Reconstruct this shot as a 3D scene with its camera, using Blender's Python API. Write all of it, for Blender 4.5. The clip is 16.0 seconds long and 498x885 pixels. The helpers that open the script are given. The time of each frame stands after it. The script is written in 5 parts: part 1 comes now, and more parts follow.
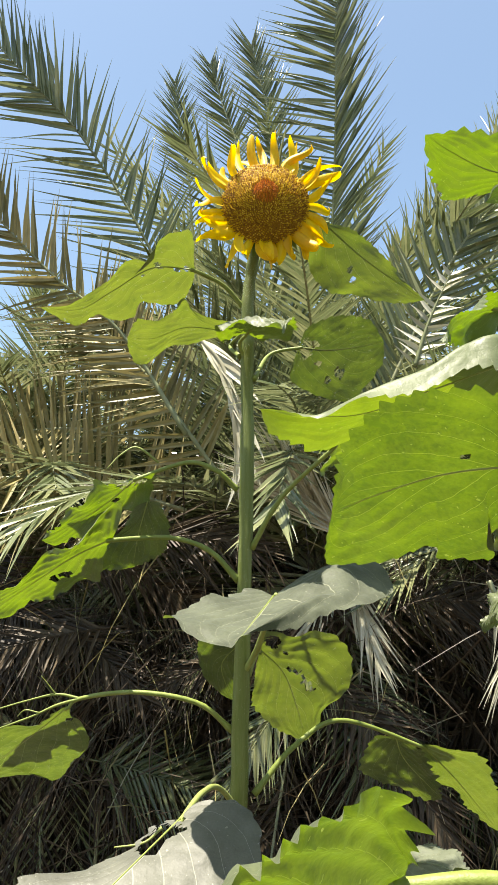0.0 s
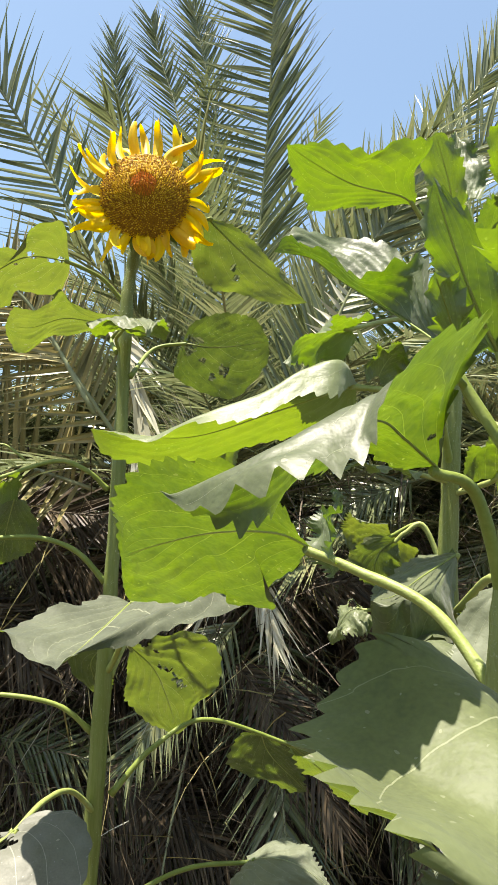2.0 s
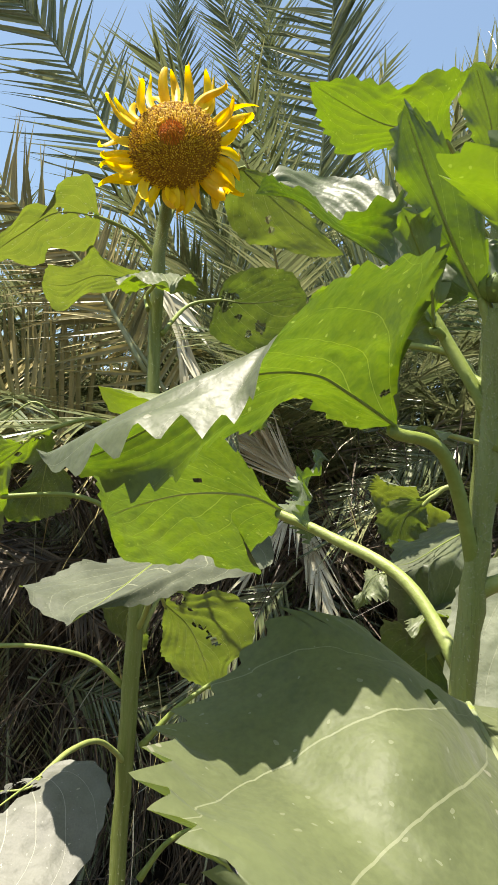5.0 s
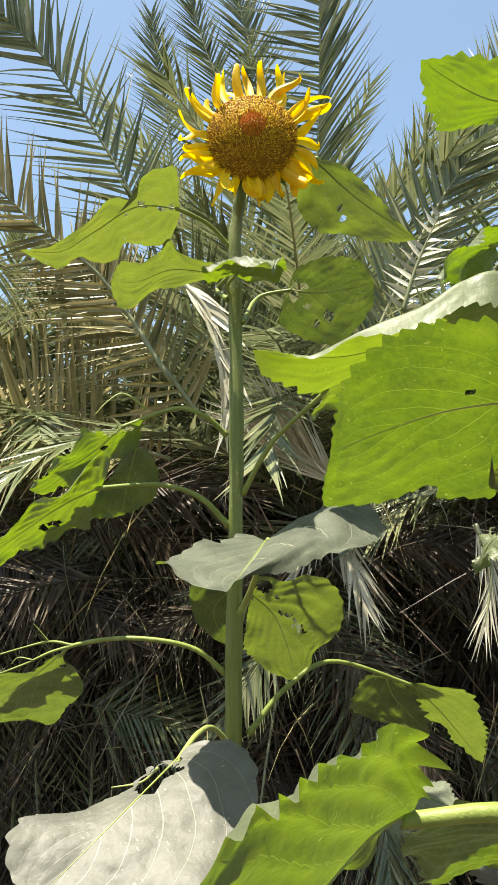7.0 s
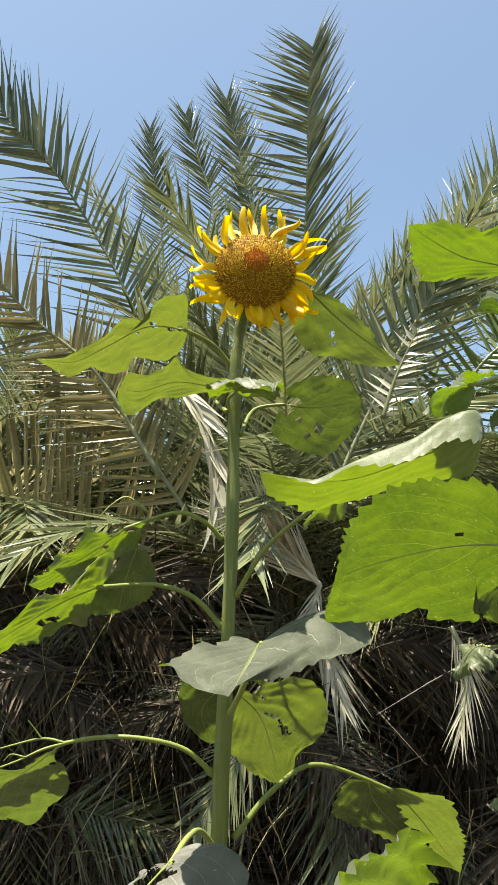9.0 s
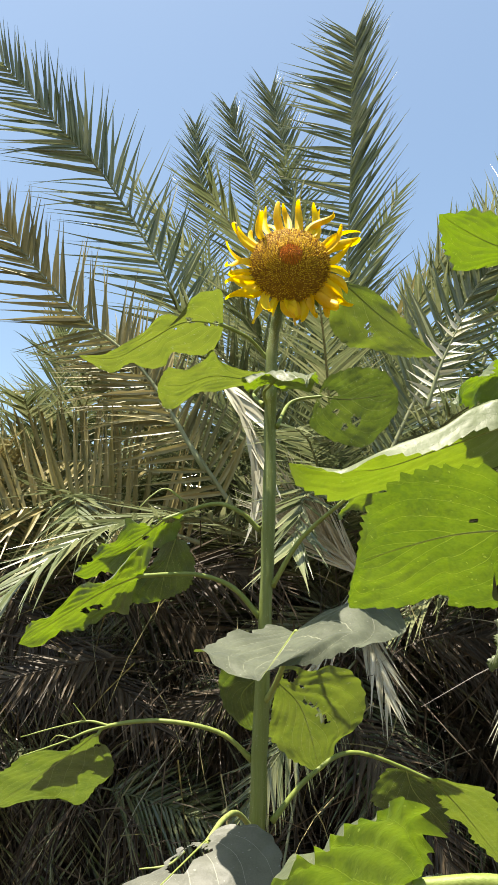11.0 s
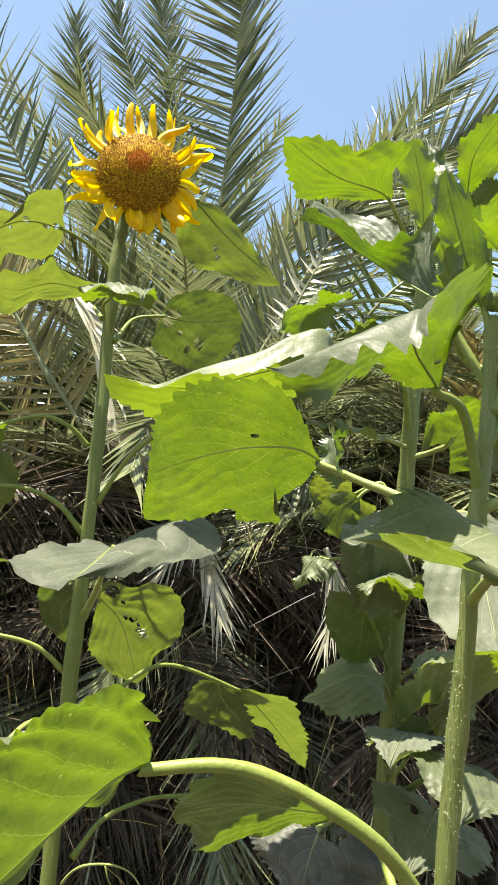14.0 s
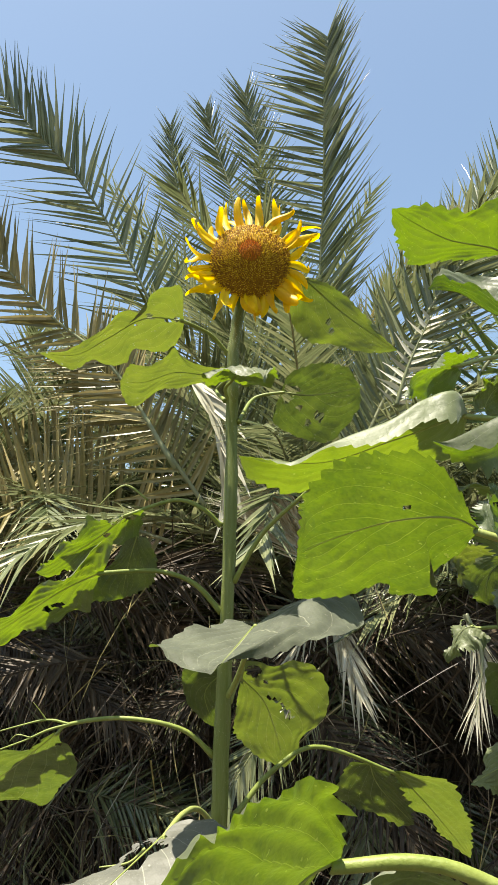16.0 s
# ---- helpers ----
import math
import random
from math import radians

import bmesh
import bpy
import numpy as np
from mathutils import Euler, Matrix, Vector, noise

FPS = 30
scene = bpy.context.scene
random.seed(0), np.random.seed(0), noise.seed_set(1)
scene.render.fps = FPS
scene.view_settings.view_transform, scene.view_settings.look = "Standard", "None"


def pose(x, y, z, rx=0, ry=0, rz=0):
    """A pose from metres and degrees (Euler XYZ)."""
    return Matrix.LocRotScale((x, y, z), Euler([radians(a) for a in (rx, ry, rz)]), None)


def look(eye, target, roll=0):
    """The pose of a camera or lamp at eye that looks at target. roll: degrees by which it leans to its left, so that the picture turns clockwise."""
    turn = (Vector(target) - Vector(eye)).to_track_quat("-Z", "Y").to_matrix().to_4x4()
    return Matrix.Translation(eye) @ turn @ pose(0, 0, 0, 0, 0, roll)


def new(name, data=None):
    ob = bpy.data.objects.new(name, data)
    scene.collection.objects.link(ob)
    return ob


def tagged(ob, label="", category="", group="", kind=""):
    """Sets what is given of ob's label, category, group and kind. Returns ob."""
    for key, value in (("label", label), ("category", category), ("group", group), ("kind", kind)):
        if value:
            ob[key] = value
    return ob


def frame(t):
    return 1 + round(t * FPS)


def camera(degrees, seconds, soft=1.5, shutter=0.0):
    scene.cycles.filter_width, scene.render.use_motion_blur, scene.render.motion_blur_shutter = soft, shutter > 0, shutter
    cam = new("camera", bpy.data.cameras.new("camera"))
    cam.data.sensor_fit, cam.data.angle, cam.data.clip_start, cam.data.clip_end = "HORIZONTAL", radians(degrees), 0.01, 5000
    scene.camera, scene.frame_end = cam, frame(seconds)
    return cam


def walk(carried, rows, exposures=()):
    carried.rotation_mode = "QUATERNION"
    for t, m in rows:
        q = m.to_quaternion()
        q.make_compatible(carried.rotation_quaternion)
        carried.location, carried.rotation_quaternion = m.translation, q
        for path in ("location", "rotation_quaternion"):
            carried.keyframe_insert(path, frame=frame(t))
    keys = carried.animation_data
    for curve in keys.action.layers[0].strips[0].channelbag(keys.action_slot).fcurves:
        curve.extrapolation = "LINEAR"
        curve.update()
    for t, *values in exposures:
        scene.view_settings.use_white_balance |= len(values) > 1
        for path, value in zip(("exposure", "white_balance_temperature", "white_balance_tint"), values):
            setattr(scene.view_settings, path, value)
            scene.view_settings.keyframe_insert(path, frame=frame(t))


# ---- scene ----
cam = camera(39.0, 16.0, soft=0.8)
PATH = [
    (0, (0.118, -0.12, 1.44), (-0.083, 1.83, 1.837), 0.8),
    (0.5, (0.104, -0.087, 1.468), (-0.094, 1.862, 1.875), 1.0),
    (1, (0.123, -0.091, 1.517), (-0.025, 1.858, 1.94), 1.1),
    (1.5, (0.168, -0.101, 1.526), (0.051, 1.851, 1.943), 1.6),
    (2, (0.239, -0.111, 1.507), (0.188, 1.866, 1.806), 1.9),
    (2.5, (0.3, -0.121, 1.504), (0.282, 1.869, 1.701), 2.2),
    (3, (0.337, -0.123, 1.494), (0.332, 1.871, 1.654), 2.4),
    (3.5, (0.364, -0.105, 1.497), (0.196, 1.886, 1.577), 2.3),
    (4, (0.369, -0.096, 1.515), (0.142, 1.89, 1.586), 2.2),
    (4.5, (0.337, -0.084, 1.521), (0.092, 1.898, 1.619), 2.3),
    (5, (0.3, -0.08, 1.512), (0.053, 1.897, 1.689), 2.9),
    (5.2, (0.28, -0.087, 1.503), (0.041, 1.889, 1.698), 2.9),
    (7.3, (0.091, -0.111, 1.431), (-0.05, 1.865, 1.703), -0.6),
    (7.5, (0.084, -0.12, 1.43), (-0.038, 1.856, 1.715), -0.6),
    (8, (0.075, -0.142, 1.436), (-0.004, 1.83, 1.76), -0.0),
    (8.5, (0.073, -0.165, 1.442), (-0.004, 1.795, 1.831), 0.9),
    (9, (0.074, -0.193, 1.456), (-0.008, 1.742, 1.952), 1.5),
    (9.5, (0.084, -0.21, 1.477), (-0.075, 1.7, 2.045), 2.2),
    (9.7, (0.089, -0.213, 1.48), (-0.162, 1.683, 2.065), 2.1),
    (11.8, (0.113, -0.204, 1.426), (-0.033, 1.756, 1.794), 2.3),
    (12, (0.118, -0.203, 1.424), (0.033, 1.765, 1.77), 2.5),
    (12.5, (0.128, -0.197, 1.425), (0.14, 1.779, 1.729), 3.2),
    (13, (0.143, -0.192, 1.425), (0.241, 1.783, 1.718), 3.8),
    (13.5, (0.162, -0.196, 1.428), (0.307, 1.777, 1.723), 4.2),
    (14, (0.17, -0.197, 1.435), (0.314, 1.775, 1.739), 4.1),
    (14.5, (0.162, -0.198, 1.44), (0.204, 1.768, 1.806), 2.5),
    (15, (0.152, -0.207, 1.445), (0.084, 1.748, 1.859), 2.3),
    (15.5, (0.146, -0.206, 1.444), (0.006, 1.736, 1.899), 1.8),
    (16, (0.14, -0.202, 1.44), (-0.037, 1.731, 1.921), 1.2),
]
KELVIN = 7150
EXPOSURES = ((0, 1.68), (2, 1.74), (3.5, 1.64), (5, 1.56), (7.5, 1.66), (9, 1.51), (9.5, 1.48), (12, 1.78), (13, 1.91), (14, 1.81), (16, 1.51))
walk(cam, [(t, look(eye, target, roll)) for t, eye, target, roll in PATH], [(t, e, KELVIN, 9) for t, e in EXPOSURES])

# ---- light ----
SUN_DIR = Vector((-0.15, -0.10, 0.98)).normalized()
world = bpy.data.worlds.new("sky_world")
scene.world = world
world.use_nodes = True
wn = world.node_tree.nodes
sky = wn.new("ShaderNodeTexSky")
sky.sky_type, sky.sun_disc = "NISHITA", False
sky.sun_elevation = math.asin(SUN_DIR.z)
sky.sun_rotation = math.atan2(SUN_DIR.x, SUN_DIR.y)
sky.air_density, sky.dust_density, sky.ozone_density = 1.0, 1.8, 1.0
wn["Background"].inputs["Strength"].default_value = 0.084
tint = wn.new("ShaderNodeMix")
tint.data_type, tint.blend_type = "RGBA", "MULTIPLY"
tint.inputs[0].default_value = 1.0
tint.inputs[7].default_value = (0.93, 1.01, 1.0, 1)
world.node_tree.links.new(sky.outputs[0], tint.inputs[6])
world.node_tree.links.new(tint.outputs[2], wn["Background"].inputs["Color"])
sun_data = bpy.data.lights.new("sun", "SUN")
sun_data.energy, sun_data.angle, sun_data.color = 5.0, radians(0.55), (1.0, 0.96, 0.9)
sun = new("sun", sun_data)
sun.matrix_world = look(SUN_DIR * 20, (0, 0, 0))

# ---- materials ----
def shader(name):
    mat = bpy.data.materials.new(name)
    mat.use_nodes = True
    nt = mat.node_tree
    nt.nodes.clear()
    out = nt.nodes.new("ShaderNodeOutputMaterial")

    def node(kind, **sets):
        n = nt.nodes.new(kind)
        for key, value in sets.items():
            n.inputs[key.replace("_", " ")].default_value = value
        return n

    def link(a, b):
        nt.links.new(a, b)

    return mat, nt, out, node, link


def maths(node, link, op, a, b=None, c=None):
    n = node("ShaderNodeMath")
    n.operation = op
    for i, v in enumerate((a, b, c)):
        if v is None:
            continue
        if isinstance(v, (int, float)):
            n.inputs[i].default_value = v
        else:
            link(v, n.inputs[i])
    return n.outputs[0]


def mixed(node, link, fac, a, b):
    n = node("ShaderNodeMix")
    n.data_type = "RGBA"
    for i, v in ((0, fac), (6, a), (7, b)):
        if isinstance(v, (int, float)):
            n.inputs[i].default_value = v
        elif isinstance(v, tuple):
            n.inputs[i].default_value = (*v, 1)
        else:
            link(v, n.inputs[i])
    return n.outputs[2]


def ramp(node, link, fac, stops):
    n = node("ShaderNodeValToRGB")
    while len(n.color_ramp.elements) < len(stops):
        n.color_ramp.elements.new(0.5)
    for e, (p, c) in zip(n.color_ramp.elements, stops):
        e.position, e.color = p, (*c, 1)
    link(fac, n.inputs[0])
    return n.outputs[0]


def noise_tex(node, link, scale, detail=4.0, coord=None, rough=0.55):
    n = node("ShaderNodeTexNoise", Scale=scale, Detail=detail, Roughness=rough)
    if coord is not None:
        link(coord, n.inputs["Vector"])
    return n.outputs["Fac"]


def leaf_material(name, top, glow, pale, through_it=0.45, gloss=0.54, spec=0.38):
    """A hairy sunflower leaf: dull pale upper skin, yellow-green where the sun comes through, pale veins."""
    mat, nt, out, node, link = shader(name)
    geo, uv = node("ShaderNodeNewGeometry"), node("ShaderNodeUVMap")
    sep = node("ShaderNodeSeparateXYZ")
    link(uv.outputs[0], sep.inputs[0])
    u, v = sep.outputs[0], maths(node, link, "ABSOLUTE", sep.outputs[1])
    slant = maths(node, link, "SUBTRACT", maths(node, link, "ADD", u, 0.1), maths(node, link, "MULTIPLY", v, 0.8))
    wob = noise_tex(node, link, 14.0, 2.0, geo.outputs["Position"])
    slant = maths(node, link, "ADD", slant, maths(node, link, "MULTIPLY", maths(node, link, "SUBTRACT", wob, 0.5), 0.03))
    saw = maths(node, link, "ABSOLUTE", maths(node, link, "SUBTRACT", maths(node, link, "FRACT", maths(node, link, "MULTIPLY", slant, 5.0)), 0.5))
    fine_w = maths(node, link, "MULTIPLY", maths(node, link, "SUBTRACT", 1.2, v), 0.020)
    side_vein = maths(node, link, "SMOOTH_MIN", 1.0, maths(node, link, "MULTIPLY", maths(node, link, "LESS_THAN", saw, fine_w), 0.8), 0.1)
    mid_vein = maths(node, link, "LESS_THAN", v, maths(node, link, "MULTIPLY", maths(node, link, "SUBTRACT", 1.15, u), 0.022))
    vein = maths(node, link, "MAXIMUM", side_vein, mid_vein)
    net = noise_tex(node, link, 130.0, 4.0, geo.outputs["Position"])
    speck_field = noise_tex(node, link, 240.0, 1.0, geo.outputs["Position"])
    big = noise_tex(node, link, 22.0, 5.0, geo.outputs["Position"])
    small = noise_tex(node, link, 420.0, 3.0, geo.outputs["Position"])
    info = node("ShaderNodeObjectInfo")
    tone = maths(node, link, "ADD", maths(node, link, "MULTIPLY", big, 0.5), maths(node, link, "ADD", maths(node, link, "MULTIPLY", small, 0.2), 0.15))
    tone = maths(node, link, "ADD", tone, maths(node, link, "MULTIPLY", maths(node, link, "SUBTRACT", info.outputs["Random"], 0.5), 0.3))
    darker, lighter = tuple(c * 0.6 for c in top), tuple(min(1, c * 1.3) for c in top)
    skin = ramp(node, link, tone, [(0.33, darker), (0.5, top), (0.68, lighter)])
    skin = mixed(node, link, maths(node, link, "MULTIPLY", vein, 0.65), skin, pale)
    g_dark = (glow[0] * 0.5, glow[1] * 0.58, glow[2] * 0.7)
    g_light = (min(1, glow[0] * 1.25), min(1, glow[1] * 1.12), glow[2] * 1.3)
    lit = ramp(node, link, tone, [(0.33, g_dark), (0.5, glow), (0.68, g_light)])
    # shading of the puckers between veins, mixed into the colour as a darker tone
    between = maths(node, link, "MULTIPLY", saw, 0.3)
    lit = mixed(node, link, between, lit, (glow[0] * 0.5, glow[1] * 0.6, glow[2]))
    lit = mixed(node, link, maths(node, link, "MULTIPLY", vein, 0.5), lit, (glow[0] * 1.6, glow[1] * 1.35, glow[2] * 6))
    dirt = maths(node, link, "GREATER_THAN", noise_tex(node, link, 95.0, 2.0, geo.outputs["Position"]), 0.74)
    skin = mixed(node, link, maths(node, link, "MULTIPLY", dirt, 0.5), skin, (0.42, 0.40, 0.30))
    lit = mixed(node, link, maths(node, link, "MULTIPLY", dirt, 0.4), lit, (0.10, 0.12, 0.02))
    speck = maths(node, link, "GREATER_THAN", speck_field, 0.73)
    lit = mixed(node, link, maths(node, link, "MULTIPLY", speck, 0.6), lit, (glow[0] * 2.2, glow[1] * 1.8, glow[2] * 20))
    skin = mixed(node, link, maths(node, link, "MULTIPLY", speck, 0.35), skin, pale)
    ridge = maths(node, link, "SUBTRACT", 1.0, maths(node, link, "MULTIPLY", maths(node, link, "ABSOLUTE", maths(node, link, "SUBTRACT", net, 0.5)), 9.0))
    ridge = maths(node, link, "MAXIMUM", ridge, 0.0)
    lit = mixed(node, link, maths(node, link, "MULTIPLY", ridge, 0.35), lit, g_light)
    crease = noise_tex(node, link, 75.0, 3.0, geo.outputs["Position"])
    # self-shading of the crease relief, painted darker where it lies low
    hollow_shade = maths(node, link, "MAXIMUM", maths(node, link, "MULTIPLY", maths(node, link, "SUBTRACT", 0.47, crease), 2.0), 0.0)
    lit = mixed(node, link, hollow_shade, lit, (glow[0] * 0.45, glow[1] * 0.55, glow[2]))
    height = maths(node, link, "ADD", maths(node, link, "MULTIPLY", net, 0.3), maths(node, link, "MULTIPLY", big, 0.8))
    height = maths(node, link, "ADD", height, crease)
    height = maths(node, link, "SUBTRACT", height, maths(node, link, "MULTIPLY", vein, 0.9))
    bump = node("ShaderNodeBump", Strength=0.6, Distance=0.0018)
    link(height, bump.inputs["Height"])
    body = node("ShaderNodeBsdfPrincipled", Roughness=gloss)
    body.inputs["Specular IOR Level"].default_value = spec
    body.inputs["Sheen Weight"].default_value = 0.2
    body.inputs["Sheen Roughness"].default_value = 0.4
    link(skin, body.inputs["Base Color"])
    link(bump.outputs[0], body.inputs["Normal"])
    back = node("ShaderNodeBsdfTranslucent")
    link(lit, back.inputs["Color"])
    link(bump.outputs[0], back.inputs["Normal"])
    mix = node("ShaderNodeMixShader", Fac=through_it)
    link(body.outputs[0], mix.inputs[1])
    link(back.outputs[0], mix.inputs[2])
    link(mix.outputs[0], out.inputs[0])
    return mat


def fleshy_material(name, colors, scale=60.0, rough=0.55, glow=0.0, stretch=(1, 1, 1), bump_by=0.0008, spec=0.4):
    """Stems, petals, palm blades: colour by stretched noise and by the piece, with some light through."""
    mat, nt, out, node, link = shader(name)
    geo, info = node("ShaderNodeNewGeometry"), node("ShaderNodeObjectInfo")
    mp = node("ShaderNodeMapping")
    mp.inputs["Scale"].default_value = stretch
    link(geo.outputs["Position"], mp.inputs["Vector"])
    n1 = noise_tex(node, link, scale, 4.0, mp.outputs[0])
    n2 = noise_tex(node, link, scale * 7, 3.0, mp.outputs[0])
    f = maths(node, link, "ADD", maths(node, link, "MULTIPLY", n1, 0.6), maths(node, link, "MULTIPLY", n2, 0.25))
    rnd = maths(node, link, "FRACT", maths(node, link, "ADD", info.outputs["Random"], geo.outputs["Random Per Island"]))
    f = maths(node, link, "ADD", f, maths(node, link, "MULTIPLY", maths(node, link, "SUBTRACT", rnd, 0.35), 0.42))
    k = len(colors)
    col = ramp(node, link, f, [(0.25 + 0.5 * i / max(1, k - 1), c) for i, c in enumerate(colors)])
    bump = node("ShaderNodeBump", Strength=0.5, Distance=bump_by)
    link(n2, bump.inputs["Height"])
    body = node("ShaderNodeBsdfPrincipled", Roughness=rough)
    body.inputs["Specular IOR Level"].default_value = spec
    link(col, body.inputs["Base Color"])
    link(bump.outputs[0], body.inputs["Normal"])
    if glow:
        back = node("ShaderNodeBsdfTranslucent")
        link(col, back.inputs["Color"])
        mix = node("ShaderNodeMixShader", Fac=glow)
        link(body.outputs[0], mix.inputs[1])
        link(back.outputs[0], mix.inputs[2])
        link(mix.outputs[0], out.inputs[0])
    else:
        link(body.outputs[0], out.inputs[0])
    return mat


LEAF = leaf_material("leaf_skin", (0.144, 0.168, 0.084), (0.124, 0.202, 0.003), (0.34, 0.36, 0.22), 0.45, 0.48, 0.52)
YOUNG = leaf_material("young_leaf_skin", (0.132, 0.165, 0.08), (0.106, 0.188, 0.002), (0.30, 0.35, 0.19), 0.45, 0.47, 0.55)
OLD = leaf_material("old_leaf_skin", (0.136, 0.152, 0.102), (0.12, 0.17, 0.009), (0.36, 0.37, 0.25), 0.38, 0.6, 0.25)
MATURE = leaf_material("mature_leaf_skin", (0.136, 0.160, 0.070), (0.118, 0.172, 0.012), (0.34, 0.36, 0.22))
# leaf skin variant: sunlit white and shadow of two leaves tuned into its grey
GREY_LEAF = leaf_material("grey_leaf_skin", (0.112, 0.114, 0.088), (0.08, 0.1, 0.025), (0.36, 0.36, 0.28), 0.22, 0.55, 0.42)
VEIN = fleshy_material("leaf_vein", [(0.38, 0.43, 0.23), (0.5, 0.54, 0.33)], 60, 0.5, 0.6)
STEM = fleshy_material("stem_skin", [(0.085, 0.11, 0.014), (0.12, 0.15, 0.026), (0.18, 0.21, 0.065)], 160, 0.55, 0.0, (1, 1, 0.06), 0.002)
PETIOLE = fleshy_material("petiole_skin", [(0.14, 0.185, 0.03), (0.20, 0.245, 0.055), (0.28, 0.32, 0.11)], 60, 0.5, 0.12)
HAIR = fleshy_material("stem_hair", [(0.35, 0.38, 0.24), (0.5, 0.52, 0.40)], 40, 0.5, 0.4)
PETAL = fleshy_material("petal_skin", [(0.74, 0.43, 0.001), (0.86, 0.57, 0.002), (0.92, 0.68, 0.006)], 40, 0.5, 0.42, (1, 1, 0.5))
DISC_CORE = fleshy_material("disc_core", [(0.24, 0.12, 0.008), (0.38, 0.2, 0.012)], 120, 0.8)
FLORET_DARK = fleshy_material("floret_brown", [(0.20, 0.10, 0.006), (0.38, 0.21, 0.012), (0.56, 0.36, 0.025)], 200, 0.7, 0.4)
FLORET_GOLD = fleshy_material("floret_gold", [(0.50, 0.33, 0.008), (0.70, 0.50, 0.02), (0.86, 0.68, 0.08)], 200, 0.6, 0.45)
FLORET_RED = fleshy_material("floret_orange", [(0.48, 0.13, 0.008), (0.68, 0.24, 0.012), (0.82, 0.40, 0.025)], 200, 0.6, 0.2)
BRACT = fleshy_material("bract_skin", [(0.09, 0.13, 0.025), (0.16, 0.23, 0.045)], 70, 0.6, 0.25)
PALM = fleshy_material("palm_blade", [(0.085, 0.108, 0.045), (0.145, 0.168, 0.075), (0.235, 0.245, 0.12)], 6, 0.27, 0.28, (1, 1, 1), 0.0006, 0.7)
PALM_FRESH = fleshy_material("palm_blade_fresh", [(0.06, 0.095, 0.018), (0.10, 0.15, 0.03), (0.17, 0.21, 0.055)], 6, 0.42, 0.3, (1, 1, 1), 0.0006, 0.5)
PALM_DULL = fleshy_material("palm_blade_yellowing", [(0.13, 0.12, 0.04), (0.23, 0.2, 0.075), (0.34, 0.28, 0.12)], 6, 0.45, 0.2, (1, 1, 1), 0.0006, 0.45)
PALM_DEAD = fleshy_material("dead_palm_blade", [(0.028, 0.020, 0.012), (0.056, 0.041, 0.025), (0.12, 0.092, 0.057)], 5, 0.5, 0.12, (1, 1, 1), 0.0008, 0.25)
# bleached straw; its pale tone also serves as painted sun glare on two fronds
PALM_STRAW_GLARE = fleshy_material("straw_and_glare_blade", [(0.31, 0.29, 0.19), (0.45, 0.43, 0.31), (0.60, 0.58, 0.46)], 8, 0.45, 0.15, (1, 1, 1), 0.0008, 0.45)
RACHIS = fleshy_material("palm_rib", [(0.13, 0.145, 0.065), (0.20, 0.215, 0.11), (0.28, 0.28, 0.16)], 12, 0.4, 0.0)
TRUNK = fleshy_material("palm_trunk_bark", [(0.03, 0.021, 0.014), (0.07, 0.05, 0.032), (0.12, 0.09, 0.06)], 18, 0.9, 0.0, (1, 1, 1), 0.01)
SOIL = fleshy_material("dry_soil", [(0.042, 0.03, 0.02), (0.07, 0.05, 0.034), (0.11, 0.082, 0.056)], 2.5, 0.95, 0.0, (1, 1, 1), 0.02)

# ---- builders ----
def thing(name, place, label, category, group=""):
    ob = new(name)
    ob.empty_display_size = 0.05
    ob.location = place
    return tagged(ob, label, category, group)


def part(name, bm, material, parent, label="", smooth=True):
    me = bpy.data.meshes.new(name)
    bm.to_mesh(me)
    bm.free()
    return part_of(name, me, material, parent, label, smooth)


def part_of(name, me, material, parent, label="", smooth=True):
    if smooth:
        me.polygons.foreach_set("use_smooth", [True] * len(me.polygons))
    if not me.materials:
        me.materials.append(material)
    ob = new(name, me)
    ob.parent = parent
    if parent.type == "EMPTY":
        ob.matrix_parent_inverse = Matrix.Translation(parent.location).inverted()
    return tagged(ob, label)


def curve_points(pts, n):
    """n points along a smooth line through pts (Catmull-Rom)."""
    pts = [Vector(p) for p in pts]
    if len(pts) == 2:
        return [pts[0].lerp(pts[1], i / (n - 1)) for i in range(n)]
    ext = [pts[0] * 2 - pts[1], *pts, pts[-1] * 2 - pts[-2]]
    out = []
    for i in range(n):
        s = i / (n - 1) * (len(pts) - 1)
        k = min(int(s), len(pts) - 2)
        f = s - k
        a, b, c, d = ext[k : k + 4]
        out.append(0.5 * ((2 * b) + (c - a) * f + (2 * a - 5 * b + 4 * c - d) * f * f + (3 * b - a - 3 * c + d) * f * f * f))
    return out


def tube(bm, line, radii, sides=10, rough=0.0, caps=True):
    """A round, tapering tube along line."""
    rings, flip = [], None
    for i, p in enumerate(line):
        t = (line[min(i + 1, len(line) - 1)] - line[max(i - 1, 0)]).normalized()
        if flip is None:
            flip = t.orthogonal().normalized()
        flip = (flip - t * flip.dot(t)).normalized()
        other = t.cross(flip)
        r = radii(i / (len(line) - 1))
        ring = []
        for k in range(sides):
            a = math.tau * k / sides
            way = flip * math.cos(a) + other * math.sin(a)
            ring.append(bm.verts.new(p + way * r * (1 + rough * noise.noise((p + way * r) * 60))))
        rings.append(ring)
    for a, b in zip(rings, rings[1:]):
        for k in range(sides):
            bm.faces.new((a[k], a[(k + 1) % sides], b[(k + 1) % sides], b[k]))
    if caps:
        bm.faces.new(rings[0][::-1])
        bm.faces.new(rings[-1])
    return bm


